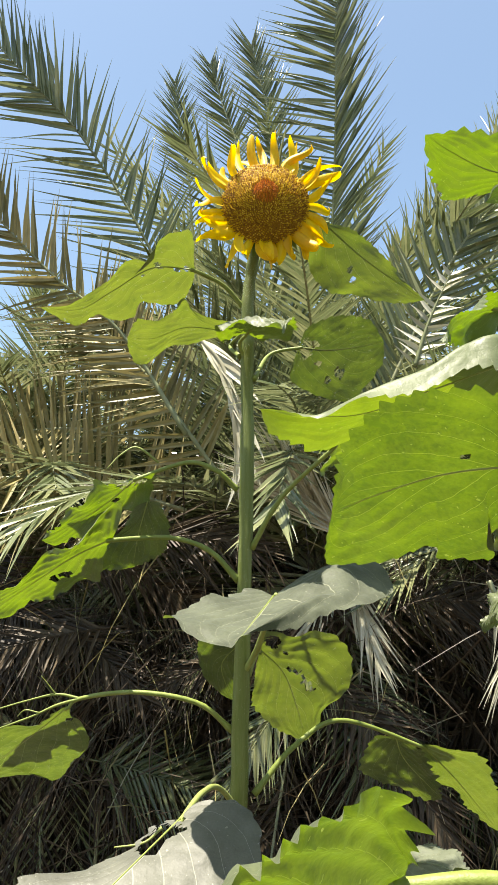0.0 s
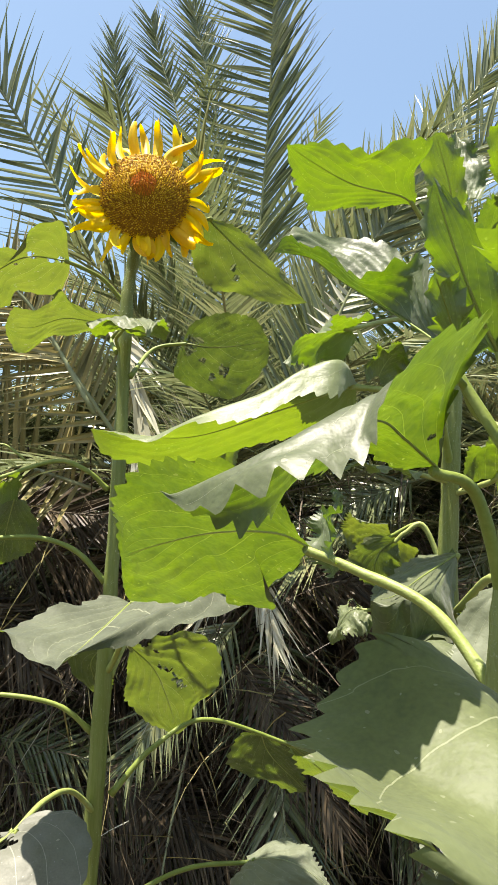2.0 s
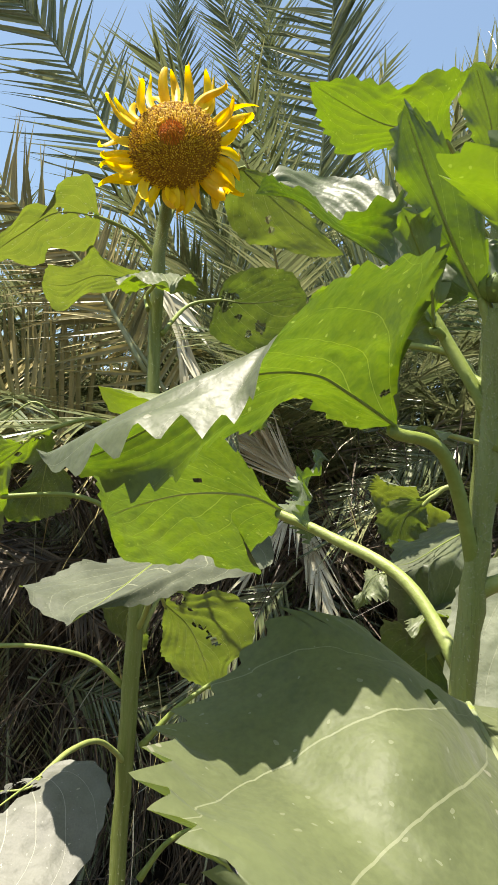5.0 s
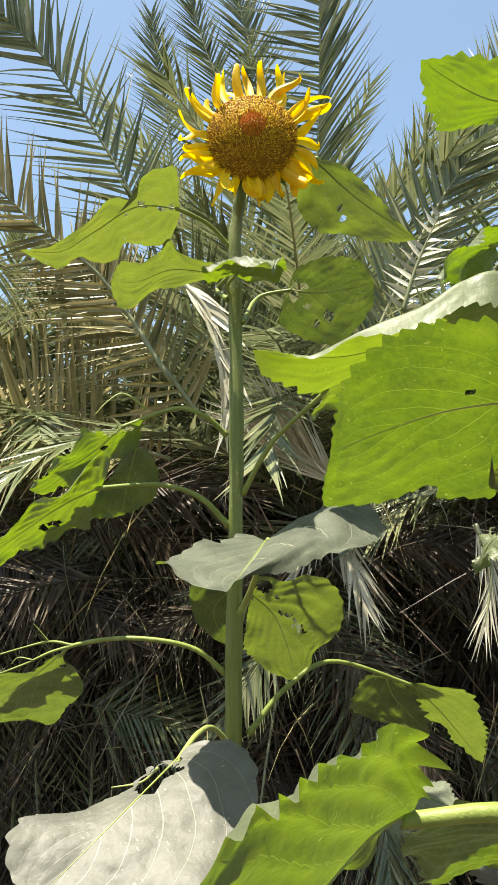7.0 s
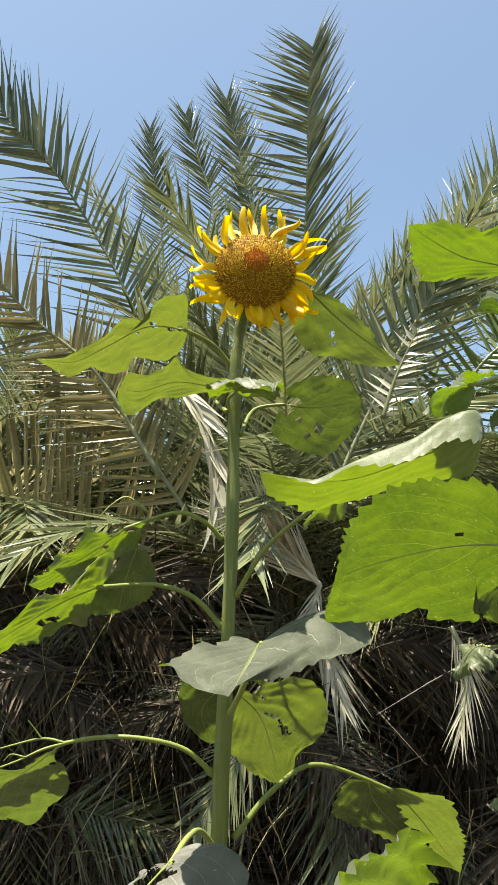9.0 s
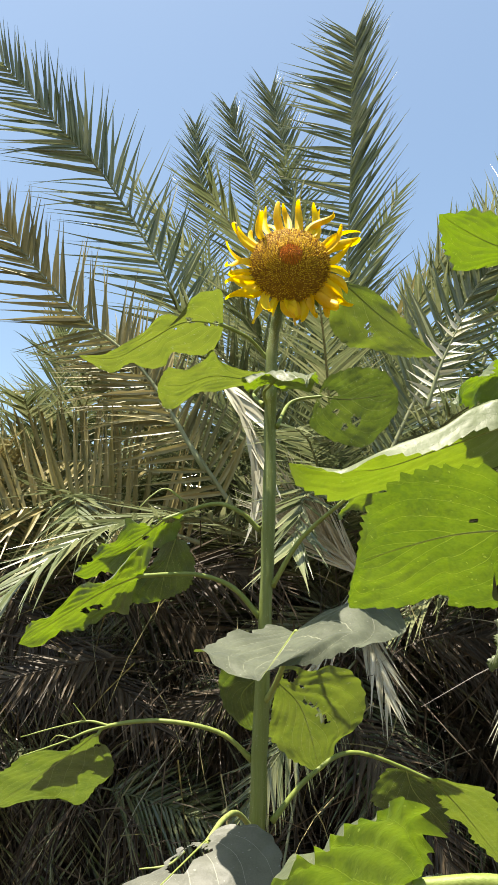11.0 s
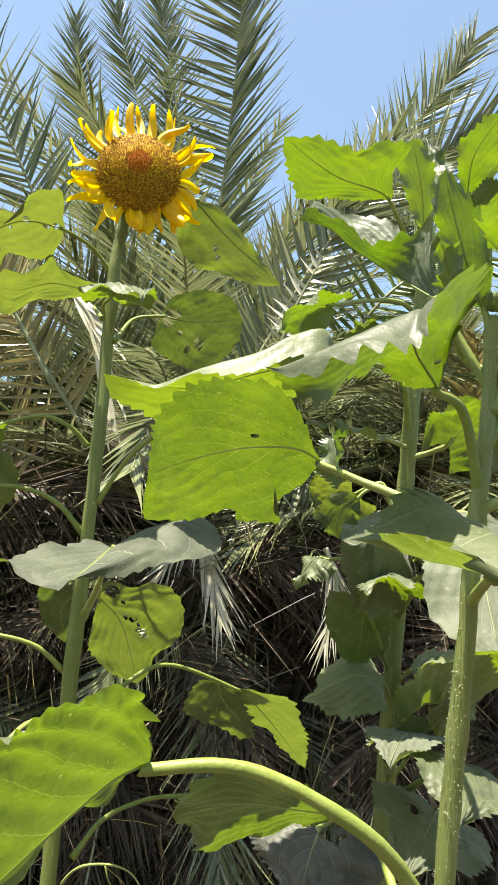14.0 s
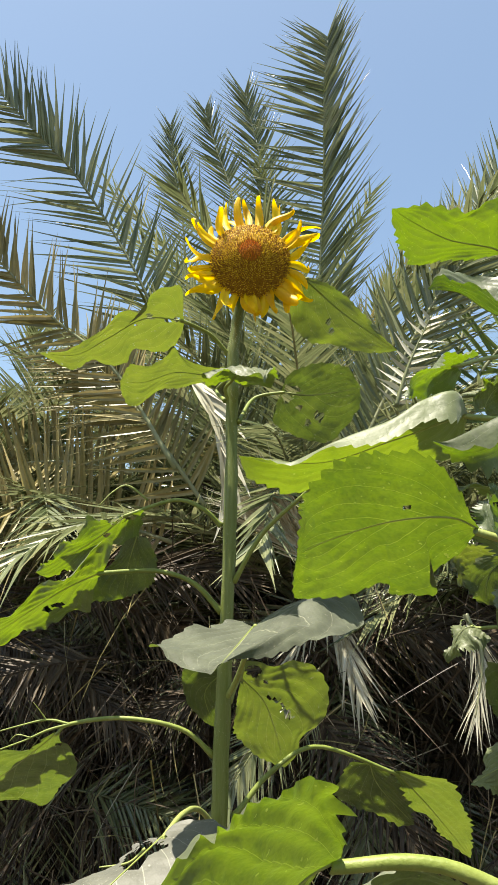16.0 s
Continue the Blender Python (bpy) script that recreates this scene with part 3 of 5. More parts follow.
def frond(palm, pts, length, count, face=(0, -1, 0.2), seed=1, material=None, single=False, spread=(62, 24), bare=0.12,
          messy=0.12, vee=0.35, thick=0.007, label="", rib_material=None, sag=0.0, missing=0.04, wide=1.0):
    """A feather leaf: a rib through pts and two rows of folded leaflets. single: every leaflet is an object of its own."""
    rng = random.Random(seed)
    material = material or PALM
    line = curve_points(pts, 28)
    face = Vector(face).normalized()
    rib = part("frond", tube(bmesh.new(), line, lambda s: thick * (1 - s) ** 0.9 + 0.0016, 7), rib_material or RACHIS, palm, label)
    shapes = leaflet_shapes(material)
    vs, fs = [], []
    for i in range(count):
        s = bare + (1 - bare) * (i // 2 + 0.5) / (count / 2)
        if s >= 0.995 or rng.random() < missing:
            continue
        g = s * 27
        k = min(int(g), 26)
        p = line[k].lerp(line[k + 1], g - k)
        t = (line[k + 1] - line[k]).normalized()
        n = (face - t * face.dot(t)).normalized()
        side = t.cross(n) * (1 if i % 2 else -1)
        cluster = math.sin(i // 2 * 2.1) * 0.5 + rng.uniform(-1, 1)
        wide_at, wide_end = spread[i % 2] if isinstance(spread[0], tuple) else spread
        ang = radians(wide_at + (wide_end - wide_at) * s + rng.uniform(-7, 7))
        lift = vee + messy * cluster
        d = (t * math.cos(ang) + (side * math.cos(lift) + n * math.sin(lift)) * math.sin(ang)).normalized()
        d = (d + Vector((0, 0, -1)) * sag * rng.uniform(0.5, 1.2) + Vector((rng.uniform(-1, 1), rng.uniform(-1, 1), rng.uniform(-1, 1))) * messy * 0.35).normalized()
        ln = length * (0.45 + 0.55 * math.sin(math.pi * min(1, 0.22 + s * 0.72)) ** 0.8) * rng.uniform(0.86, 1.1)
        zz = (n - d * n.dot(d)).normalized()
        zz.rotate(Matrix.Rotation(rng.uniform(-0.6, 0.6), 3, d))
        yy = zz.cross(d)
        mat = Matrix.Translation(p) @ Matrix((d, yy, zz)).transposed().to_4x4() @ Matrix.Diagonal((ln, wide * (0.55 + 0.45 * ln / 0.4) * 0.30, ln * 0.8, 1))
        me = rng.choice(shapes)
        if single:
            ob = new("leaflet", me)
            ob.parent = rib
            ob.matrix_basis = mat
        else:
            off = len(vs)
            vs += [tuple(mat @ q.co) for q in me.vertices]
            fs += [tuple(off + q for q in f.vertices) for f in me.polygons]
    if vs:
        me = bpy.data.meshes.new("foliage")
        me.from_pydata(vs, [], fs)
        tagged(part_of("foliage", me, material, rib, "", False), kind="stuff")
    return rib


def arch(root, az, elev, length, bend):
    """Points of a frond's rib that leaves root at a compass angle (degrees) and rises by elev, then bends over by bend."""
    pts, p, e = [Vector(root)], Vector(root), radians(elev)
    for i in range(6):
        e -= radians(bend) / 6 * (0.5 + i / 5)
        p = p + Vector((math.sin(radians(az)) * math.cos(e), math.cos(radians(az)) * math.cos(e), math.sin(e))) * length / 6
        pts.append(p.copy())
    return pts

# ---- ground ----
bm = bmesh.new()
bmesh.ops.create_grid(bm, x_segments=90, y_segments=90, size=9)
for q in bm.verts:
    q.co.y += 3
    q.co.z = 0.05 * noise.noise(q.co * 0.9) + 0.02 * noise.noise(q.co * 4)
ground = new("ground", bpy.data.meshes.new("ground"))
far = [bm.verts.new((math.cos(a) * 400, math.sin(a) * 400, -0.4)) for a in (math.tau * k / 32 for k in range(32))]
bm.faces.new(far)
bm.to_mesh(ground.data)
bm.free()
ground.data.materials.append(SOIL)
tagged(ground, "dry brown soil under the palms", "ground", kind="structure")

# ---- date palms ----
def palm_tree(place, height, label):
    palm = thing("date_palm", place, label, "palm tree", "date palms")
    bm = bmesh.new()
    x, y, _ = place
    rng = random.Random(int(x * 100) + 7)
    line = [Vector((x + 0.02 * math.sin(i), y, -0.1 + (height + 0.2) * i / 14)) for i in range(15)]
    tube(bm, line, lambda s: 0.17 + 0.03 * math.sin(s * 50), 14, 0.3)
    # stubs of cut leaves round the trunk
    for i in range(int(height * 60)):
        a = i * 2.4
        z = height * i / (height * 60)
        d = Vector((math.cos(a), math.sin(a), 0.9)).normalized()
        p = Vector((x, y, z)) + Vector((math.cos(a), math.sin(a), 0)) * 0.15
        tube(bm, [p, p + d * 0.06, p + d * rng.uniform(0.1, 0.2)], lambda s: 0.035 - 0.015 * s, 5)
    part("trunk", bm, TRUNK, palm)
    return palm


def crown(palm, root, count, length, seed, elev=(-30, 80), az=(0, 360), leaflets=120, dead=0.15, wide=1.0):
    rng = random.Random(seed)
    for i in range(count):
        e = elev[0] + (elev[1] - elev[0]) * (i + rng.random()) / count
        a = az[0] + (az[1] - az[0]) * ((i * 0.618 + rng.uniform(-0.06, 0.06)) % 1)
        ln = length * rng.uniform(0.8, 1.15)
        pts = arch(root, a, e, ln, rng.uniform(35, 85))
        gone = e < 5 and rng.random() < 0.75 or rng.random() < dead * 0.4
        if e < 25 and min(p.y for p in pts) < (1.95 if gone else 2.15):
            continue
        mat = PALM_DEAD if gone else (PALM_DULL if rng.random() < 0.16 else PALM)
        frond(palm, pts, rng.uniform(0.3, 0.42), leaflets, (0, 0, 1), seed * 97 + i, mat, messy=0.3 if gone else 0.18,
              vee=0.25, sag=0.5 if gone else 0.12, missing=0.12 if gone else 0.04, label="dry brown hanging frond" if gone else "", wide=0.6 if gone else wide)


def dry_mass(palm, box, count, seed):
    """Broken strands of dead leaves that hang and lie under a crown, too many to count."""
    rng = random.Random(seed)
    (x0, x1), (y0, y1), (z0, z1) = box
    vs, fs, mats = [], [], []
    for _ in range(count):
        p = Vector((rng.uniform(x0, x1), rng.uniform(y0, y1), rng.uniform(z0, z1)))
        d = Vector((rng.gauss(0, 0.7), rng.gauss(0, 0.5), rng.gauss(-0.7, 0.6))).normalized()
        bend = Vector((rng.uniform(-1, 1), rng.uniform(-1, 1), -0.6)) * rng.uniform(0.1, 0.5)
        ln, w = rng.uniform(0.12, 0.42), rng.uniform(0.001, 0.003)
        side = d.cross(Vector((rng.uniform(-1, 1), -1, rng.uniform(-1, 1)))).normalized()
        off = len(vs)
        for k in range(4):
            s = k / 3
            c = p + d * ln * s + bend * ln * s * s
            ww = w * (1 - 0.8 * s)
            vs += [tuple(c - side * ww), tuple(c + side * ww)]
        fs += [(off + 2 * k, off + 2 * k + 1, off + 2 * k + 3, off + 2 * k + 2) for k in range(3)]
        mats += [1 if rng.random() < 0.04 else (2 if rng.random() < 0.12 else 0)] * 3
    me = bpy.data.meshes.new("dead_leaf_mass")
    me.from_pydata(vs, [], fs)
    for q in (PALM_DEAD, PALM_STRAW_GLARE, PALM_DULL):
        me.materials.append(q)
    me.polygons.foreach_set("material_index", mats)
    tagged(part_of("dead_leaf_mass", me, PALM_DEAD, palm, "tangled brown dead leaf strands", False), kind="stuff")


palm_mid = palm_tree((0.15, 3.1, 0.0), 1.35, "date palm with grey-green feather fronds and dry skirt")
palm_left = palm_tree((-1.35, 3.3, 0.0), 1.3, "date palm with yellowing lower fronds and dry skirt")
palm_right = palm_tree((1.55, 3.2, 0.0), 1.25, "date palm with glossy fronds beside the sunflowers")
palm_back = palm_tree((-0.5, 5.2, 0.0), 2.0, "taller date palm behind the others")
palm_far = palm_tree((2.4, 5.4, 0.0), 2.0, "taller date palm behind the others")
palm_far_left = palm_tree((-3.2, 5.0, 0.0), 1.8, "taller date palm behind the others")
# leaves that hang, lie and stand: a dense mass
crown(palm_mid, (0.15, 3.1, 1.45), 40, 1.9, 21, (-60, 20))
crown(palm_mid, (0.15, 3.1, 1.45), 40, 1.9, 31, (30, 88))
crown(palm_left, (-1.35, 3.3, 1.4), 36, 1.9, 22, (-60, 20))
crown(palm_left, (-1.35, 3.3, 1.4), 34, 1.45, 32, (25, 85))
crown(palm_right, (1.55, 3.2, 1.35), 36, 1.8, 23, (-60, 20))
crown(palm_right, (1.55, 3.2, 1.35), 36, 1.7, 33, (30, 85))
crown(palm_back, (-0.5, 5.2, 2.0), 26, 2.2, 24, (-50, 20))
crown(palm_back, (0.0, 5.0, 2.0), 34, 2.5, 34, (35, 85))
crown(palm_far, (2.4, 5.4, 1.9), 40, 1.9, 25, (-50, 70))
crown(palm_far_left, (-3.2, 5.0, 1.7), 40, 1.8, 26, (-50, 65))
thicket = palm_tree((0.9, 7.2, 0.0), 2.0, "distant date palm in the thicket behind")
crown(thicket, (0.9, 7.2, 1.3), 44, 2.6, 27, (-30, 55), leaflets=90)
thicket_left = palm_tree((-2.2, 7.0, 0.0), 2.0, "distant date palm in the thicket behind")
crown(thicket_left, (-2.2, 7.0, 1.3), 44, 2.6, 28, (-30, 50), leaflets=90)
thicket_right = palm_tree((4.0, 7.0, 0.0), 2.0, "distant date palm in the thicket behind")
crown(thicket_right, (4.0, 7.0, 1.3), 40, 2.6, 29, (-30, 50), leaflets=90)
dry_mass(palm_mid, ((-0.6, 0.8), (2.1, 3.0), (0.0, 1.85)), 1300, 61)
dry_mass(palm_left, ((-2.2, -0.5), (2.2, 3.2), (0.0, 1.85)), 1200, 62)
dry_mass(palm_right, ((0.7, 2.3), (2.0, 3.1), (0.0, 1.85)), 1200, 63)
crown(thicket, (0.4, 6.2, 1.2), 44, 2.6, 71, (-25, 40), leaflets=90, dead=0)
crown(thicket_left, (-1.8, 6.0, 1.2), 44, 2.6, 72, (-25, 40), leaflets=90, dead=0)
crown(thicket_right, (2.8, 6.0, 1.2), 40, 2.6, 73, (-25, 40), leaflets=90, dead=0)
crown(palm_mid, (0.3, 3.4, 0.9), 34, 1.5, 74, (-35, 5), leaflets=110, dead=0)
crown(palm_left, (-1.2, 3.5, 0.9), 34, 1.6, 75, (-35, 5), leaflets=110, dead=0)
# dense upper mass behind the near palms
crown(thicket, (0.5, 6.4, 2.3), 46, 2.1, 81, (0, 75), leaflets=110, dead=0, wide=1.3)
crown(thicket_left, (-1.1, 6.4, 2.3), 46, 1.9, 82, (0, 70), leaflets=110, dead=0, wide=1.3)
crown(thicket_right, (2.4, 6.4, 2.3), 46, 2.1, 83, (0, 75), leaflets=110, dead=0, wide=1.3)
crown(palm_back, (-0.4, 4.6, 2.0), 30, 1.5, 84, (0, 80), leaflets=120, dead=0)
crown(palm_far, (1.3, 4.6, 1.9), 30, 1.5, 85, (0, 80), leaflets=120, dead=0)
crown(palm_left, (-1.2, 3.7, 1.6), 26, 1.1, 86, (0, 75), leaflets=110, dead=0)
# the grove goes on behind
for i, (x, y) in enumerate(((-4.5, 9.0), (-1.5, 9.4), (1.2, 9.0), (4.2, 9.4))):
    grove = palm_tree((x, y, 0.0), 2.0, "distant date palm in the thicket behind")
    crown(grove, (x, y, 1.5), 40, 3.0, 91 + i, (-20, 65), leaflets=90, dead=0, wide=1.8)
crown(palm_mid, (0.1, 3.6, 1.6), 24, 1.2, 87, (-20, 40), leaflets=120, dead=0)
crown(palm_right, (1.3, 3.7, 1.6), 24, 1.2, 88, (-20, 60), leaflets=120, dead=0)
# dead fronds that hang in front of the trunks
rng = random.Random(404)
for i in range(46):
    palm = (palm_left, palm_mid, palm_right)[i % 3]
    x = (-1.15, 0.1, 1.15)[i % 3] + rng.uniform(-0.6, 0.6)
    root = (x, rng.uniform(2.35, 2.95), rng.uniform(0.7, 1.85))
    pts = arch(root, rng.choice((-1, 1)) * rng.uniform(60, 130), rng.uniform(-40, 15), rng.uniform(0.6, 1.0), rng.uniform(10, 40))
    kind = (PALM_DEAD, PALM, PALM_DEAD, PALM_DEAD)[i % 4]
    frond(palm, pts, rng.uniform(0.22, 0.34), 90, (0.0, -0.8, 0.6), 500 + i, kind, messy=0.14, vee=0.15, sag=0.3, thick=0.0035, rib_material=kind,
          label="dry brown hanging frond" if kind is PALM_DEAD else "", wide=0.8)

# fronds that stand out against the sky
frond(palm_left, [(-0.422, 2.7, 2.369), (-0.614, 2.65, 2.869), (-0.919, 2.6, 3.373), (-1.144, 2.5, 3.61), (-1.422, 2.4, 3.903)], 0.44, 124, face=(0.15, -1, 0.1), seed=301, single=True, spread=((62, 42), (48, 34)), bare=0.15, messy=0.1, vee=0.08, missing=0.03)
frond(palm_mid, [(0.141, 3, 2.456), (0.175, 3, 2.98), (0.203, 3, 3.62), (0.209, 3, 4.16), (0.232, 3, 4.52)], 0.5, 190, face=(-0.2, -1, 0.1), seed=302, single=True, spread=((86, 48), (38, 15)), sag=0.1, bare=0.1, messy=0.1, vee=0.1, missing=0.03)
frond(palm_back, [(-0.722, 4.4, 3.42), (-0.806, 4.4, 4.245), (-0.891, 4.4, 4.682), (-0.94, 4.4, 5.109)], 0.36, 130, face=(0, -1, 0.1), seed=303, wide=0.8, sag=0.06, missing=0.02, single=True, spread=(52, 22), bare=0.05, messy=0.08, vee=0.1)
frond(palm_back, [(-0.31, 4.2, 3.521), (-0.417, 4.2, 4.318), (-0.543, 4.2, 4.721), (-0.644, 4.2, 5.068)], 0.36, 130, face=(0.2, -1, 0.1), seed=304, wide=0.8, sag=0.06, missing=0.02, single=True, spread=(52, 22), bare=0.05, messy=0.08, vee=0.1)
frond(palm_back, [(-0.033, 3.8, 3.32), (-0.121, 3.8, 4.038), (-0.231, 3.8, 4.523), (-0.307, 3.8, 4.859)], 0.4, 130, face=(0.2, -1, 0.1), seed=305, wide=0.8, sag=0.06, missing=0.02, single=True, spread=(55, 22), bare=0.05, messy=0.08, vee=0.1)
frond(palm_right, [(0.668, 3.0, 2.79), (0.871, 3.0, 3.178), (1.085, 3.0, 3.552), (1.28, 3.0, 3.859), (1.423, 3.0, 4.12)], 0.4, 130, face=(-0.2, -1, 0.3), seed=306, single=True, spread=(50, 22), bare=0.1, messy=0.1, vee=0.15)
frond(palm_right, [(0.732, 2.7, 2.468), (0.911, 2.7, 2.959), (1.109, 2.7, 3.228), (1.328, 2.6, 3.359), (1.537, 2.5, 3.402)], 0.42, 140, face=(-0.2, -1, 0.3), seed=307, single=True, spread=(55, 26), bare=0.1, messy=0.12, vee=0.2)
frond(palm_left, [(-0.318, 2.1, 1.92), (-0.554, 2.1, 2.276), (-0.787, 2.05, 2.468), (-0.972, 2.0, 2.659), (-1.106, 1.95, 2.827)], 0.3, 90, face=(0.1, -1, 0.1), seed=308, single=True, spread=(60, 35), bare=0.1, messy=0.15, vee=0.1, material=PALM_DULL)
frond(palm_right, [(0.248, 2.1, 1.86), (0.399, 2.1, 2.196), (0.536, 2.1, 2.467), (0.674, 2.1, 2.665), (0.868, 2.1, 2.844)], 0.36, 100, face=(-0.1, -1, 0.2), seed=309, single=True, spread=(55, 30), bare=0.05, messy=0.15, vee=0.15)
frond(palm_left, [(-0.229, 2.25, 1.808), (-0.39, 2.2, 2.031), (-0.501, 2.2, 2.174), (-0.601, 2.2, 2.282), (-0.701, 2.2, 2.381)], 0.36, 70, face=(0.1, -1, 0.1), seed=310, single=True, spread=((68, 52), (60, 40)), wide=1.1, bare=0.05, messy=0.15, vee=0.1, material=PALM_DULL)

# yellowing upright leaflets, pale dead bundles, leaflets coloured as sun glare, fresh shoots
frond(palm_left, [(-0.349, 2.3, 1.691), (-0.642, 2.25, 1.774), (-0.909, 2.2, 1.796), (-1.177, 2.1, 1.753)], 0.42, 80, face=(0.0, -0.9, 0.4), seed=321, spread=(85, 70), bare=0.05, messy=0.2, vee=0.5, material=PALM_DULL)
frond(palm_left, [(-0.574, 2.5, 1.986), (-0.849, 2.5, 2.033), (-1.148, 2.5, 2.013), (-1.414, 2.4, 1.949)], 0.4, 80, face=(0.0, -0.9, 0.4), seed=322, spread=(85, 70), bare=0.05, messy=0.2, vee=0.5, material=PALM_DULL)
frond(palm_mid, [(0.206, 1.95, 1.57), (0.125, 1.9, 1.646), (0.014, 1.85, 1.75)], 0.3, 72, face=(-0.2, -1, 0.1), seed=323, spread=(14, 22), bare=0.0, messy=0.18, vee=0.1, wide=0.55, label='pale dried frond bundle', material=PALM_STRAW_GLARE, rib_material=PALM_STRAW_GLARE)
frond(palm_mid, [(0.206, 1.95, 1.57), (0.165, 1.9, 1.469), (0.065, 1.85, 1.308)], 0.14, 30, face=(-0.2, -1, 0.1), seed=324, spread=(20, 14), bare=0.0, messy=0.18, vee=0.1, wide=0.6, label='pale dried frond bundle', material=PALM_STRAW_GLARE, rib_material=PALM_STRAW_GLARE)
frond(palm_mid, [(0.146, 2.0, 1.602), (0.039, 1.95, 1.681), (-0.066, 1.9, 1.757)], 0.22, 40, face=(-0.2, -1, 0.1), seed=325, spread=(12, 18), bare=0.0, messy=0.15, vee=0.1, wide=0.7, label='pale dried frond bundle', material=PALM_STRAW_GLARE, rib_material=PALM_STRAW_GLARE)
frond(palm_mid, [(-0.218, 1.75, 2.122), (-0.147, 1.72, 2.028), (-0.095, 1.7, 1.848), (-0.093, 1.7, 1.741)], 0.2, 16, face=(-0.2, -1, 0.1), seed=326, spread=(12, 10), bare=0.0, messy=0.1, vee=0.1, wide=1.8, label='bleached hanging frond end', material=PALM_STRAW_GLARE, rib_material=PALM_STRAW_GLARE)
frond(palm_mid, [(0.193, 2.2, 1.509), (0.242, 2.15, 1.37), (0.287, 2.1, 1.224)], 0.22, 26, face=(-0.2, -1, 0.1), seed=327, spread=(16, 12), bare=0.0, messy=0.15, vee=0.1, wide=0.9, label='bleached hanging frond end', material=PALM_STRAW_GLARE, rib_material=PALM_STRAW_GLARE)
# leaflets turned to the sun: their shine is put in as straw colour
frond(palm_right, [(0.411, 2.0, 2.107), (0.459, 2.0, 2.253), (0.535, 2.0, 2.42)], 0.1, 26, face=(0.1, -0.6, 0.8), seed=328, spread=(75, 60), bare=0.0, messy=0.2, vee=0.2, wide=1.2, material=PALM_STRAW_GLARE)
# fresh hanging leaflets, bright reflection painted with the pale straw tone
frond(palm_right, [(0.576, 1.9, 1.46), (0.61, 1.88, 1.348), (0.577, 1.85, 1.189)], 0.18, 44, face=(-0.1, -0.7, 0.7), seed=329, spread=(30, 14), bare=0.0, messy=0.25, vee=0.2, sag=0.5, wide=0.4, material=PALM_STRAW_GLARE)
frond(palm_right, [(0.599, 2.2, 2.096), (0.833, 2.2, 2.41), (1.08, 2.2, 2.562), (1.335, 2.2, 2.63)], 0.34, 80, face=(0, -0.8, 0.5), seed=331, spread=(80, 60), bare=0.0, messy=0.2, vee=0.35, material=PALM_FRESH)
frond(palm_left, [(-0.712, 2.6, 0.221), (-0.712, 2.6, 0.671), (-0.912, 2.6, 1.076)], 0.22, 40, face=(0.2, -1, 0.3), seed=340, spread=(50, 20), messy=0.25, vee=0.2, wide=0.6, material=PALM)
frond(palm_left, [(-0.562, 2.7, 0.05), (-0.562, 2.7, 0.5), (-0.562, 2.75, 0.86)], 0.22, 40, face=(0.2, -1, 0.3), seed=341, spread=(50, 20), messy=0.25, vee=0.2, wide=0.6, material=PALM_FRESH)
frond(palm_left, [(-0.9, 2.6, 0.04), (-0.9, 2.6, 0.49), (-1.0, 2.65, 0.805)], 0.22, 40, face=(0.2, -1, 0.3), seed=343, spread=(50, 20), messy=0.25, vee=0.2, wide=0.6, material=PALM)
frond(palm_left, [(-0.993, 2.6, 0.219), (-0.993, 2.6, 0.669), (-0.993, 2.6, 1.074)], 0.22, 40, face=(0.2, -1, 0.3), seed=346, spread=(50, 20), messy=0.25, vee=0.2, wide=0.6, material=PALM)

# ---- sunflower in bloom ----
bloom = thing("sunflower_plant", (-0.02, 1.03, 0.0), "tall blooming sunflower with chewed green leaves", "sunflower", "sunflower plants")
stem(bloom, [(-0.016, 1.03, -0.02), (-0.012, 1.03, 0.6), (-0.008, 1.033, 1.2), (-0.004, 1.04, 1.6), (-0.007, 1.035, 1.9), (0.002, 1.03, 2.0), (0.018, 0.99, 2.055)], 0.0155, 0.0085, 3, hair=5000)
flower_head(bloom, (0.029, 0.955, 2.069), (0.10, -0.99, 0.02), 0.069, 5)
blade(bloom, [(-0.09, 0.97, 1.96), (-0.162, 0.965, 1.963), (-0.241, 1.003, 1.941), (-0.312, 1.036, 1.922), (-0.382, 1.03, 1.925)], [(-0.09, 0.957, 1.967), (-0.087, 0.911, 1.994), (-0.113, 0.908, 1.996), (-0.141, 0.919, 1.99), (-0.166, 0.955, 1.969), (-0.203, 0.952, 1.971), (-0.252, 0.989, 1.949), (-0.319, 1.023, 1.929)], [(-0.098, 0.992, 1.948), (-0.118, 1.018, 1.932), (-0.146, 1.032, 1.924), (-0.195, 1.025, 1.928), (-0.216, 1.051, 1.913), (-0.256, 1.059, 1.908), (-0.284, 1.047, 1.915), (-0.32, 1.063, 1.906), (-0.359, 1.05, 1.914)], seed=11, stalk=((-0.016, 1.035, 1.919), (-0.048, 1.01, 1.949), ), material=MATURE, thick=0.0035, teeth=0.002, pucker=0.35, holes=((0.1, 0.05, 0.007), (0.2, -0.05, 0.006), (0.05, -0.1, 0.006), (0.3, 0.05, 0.003)), up=(0, 0.5, 0.86))
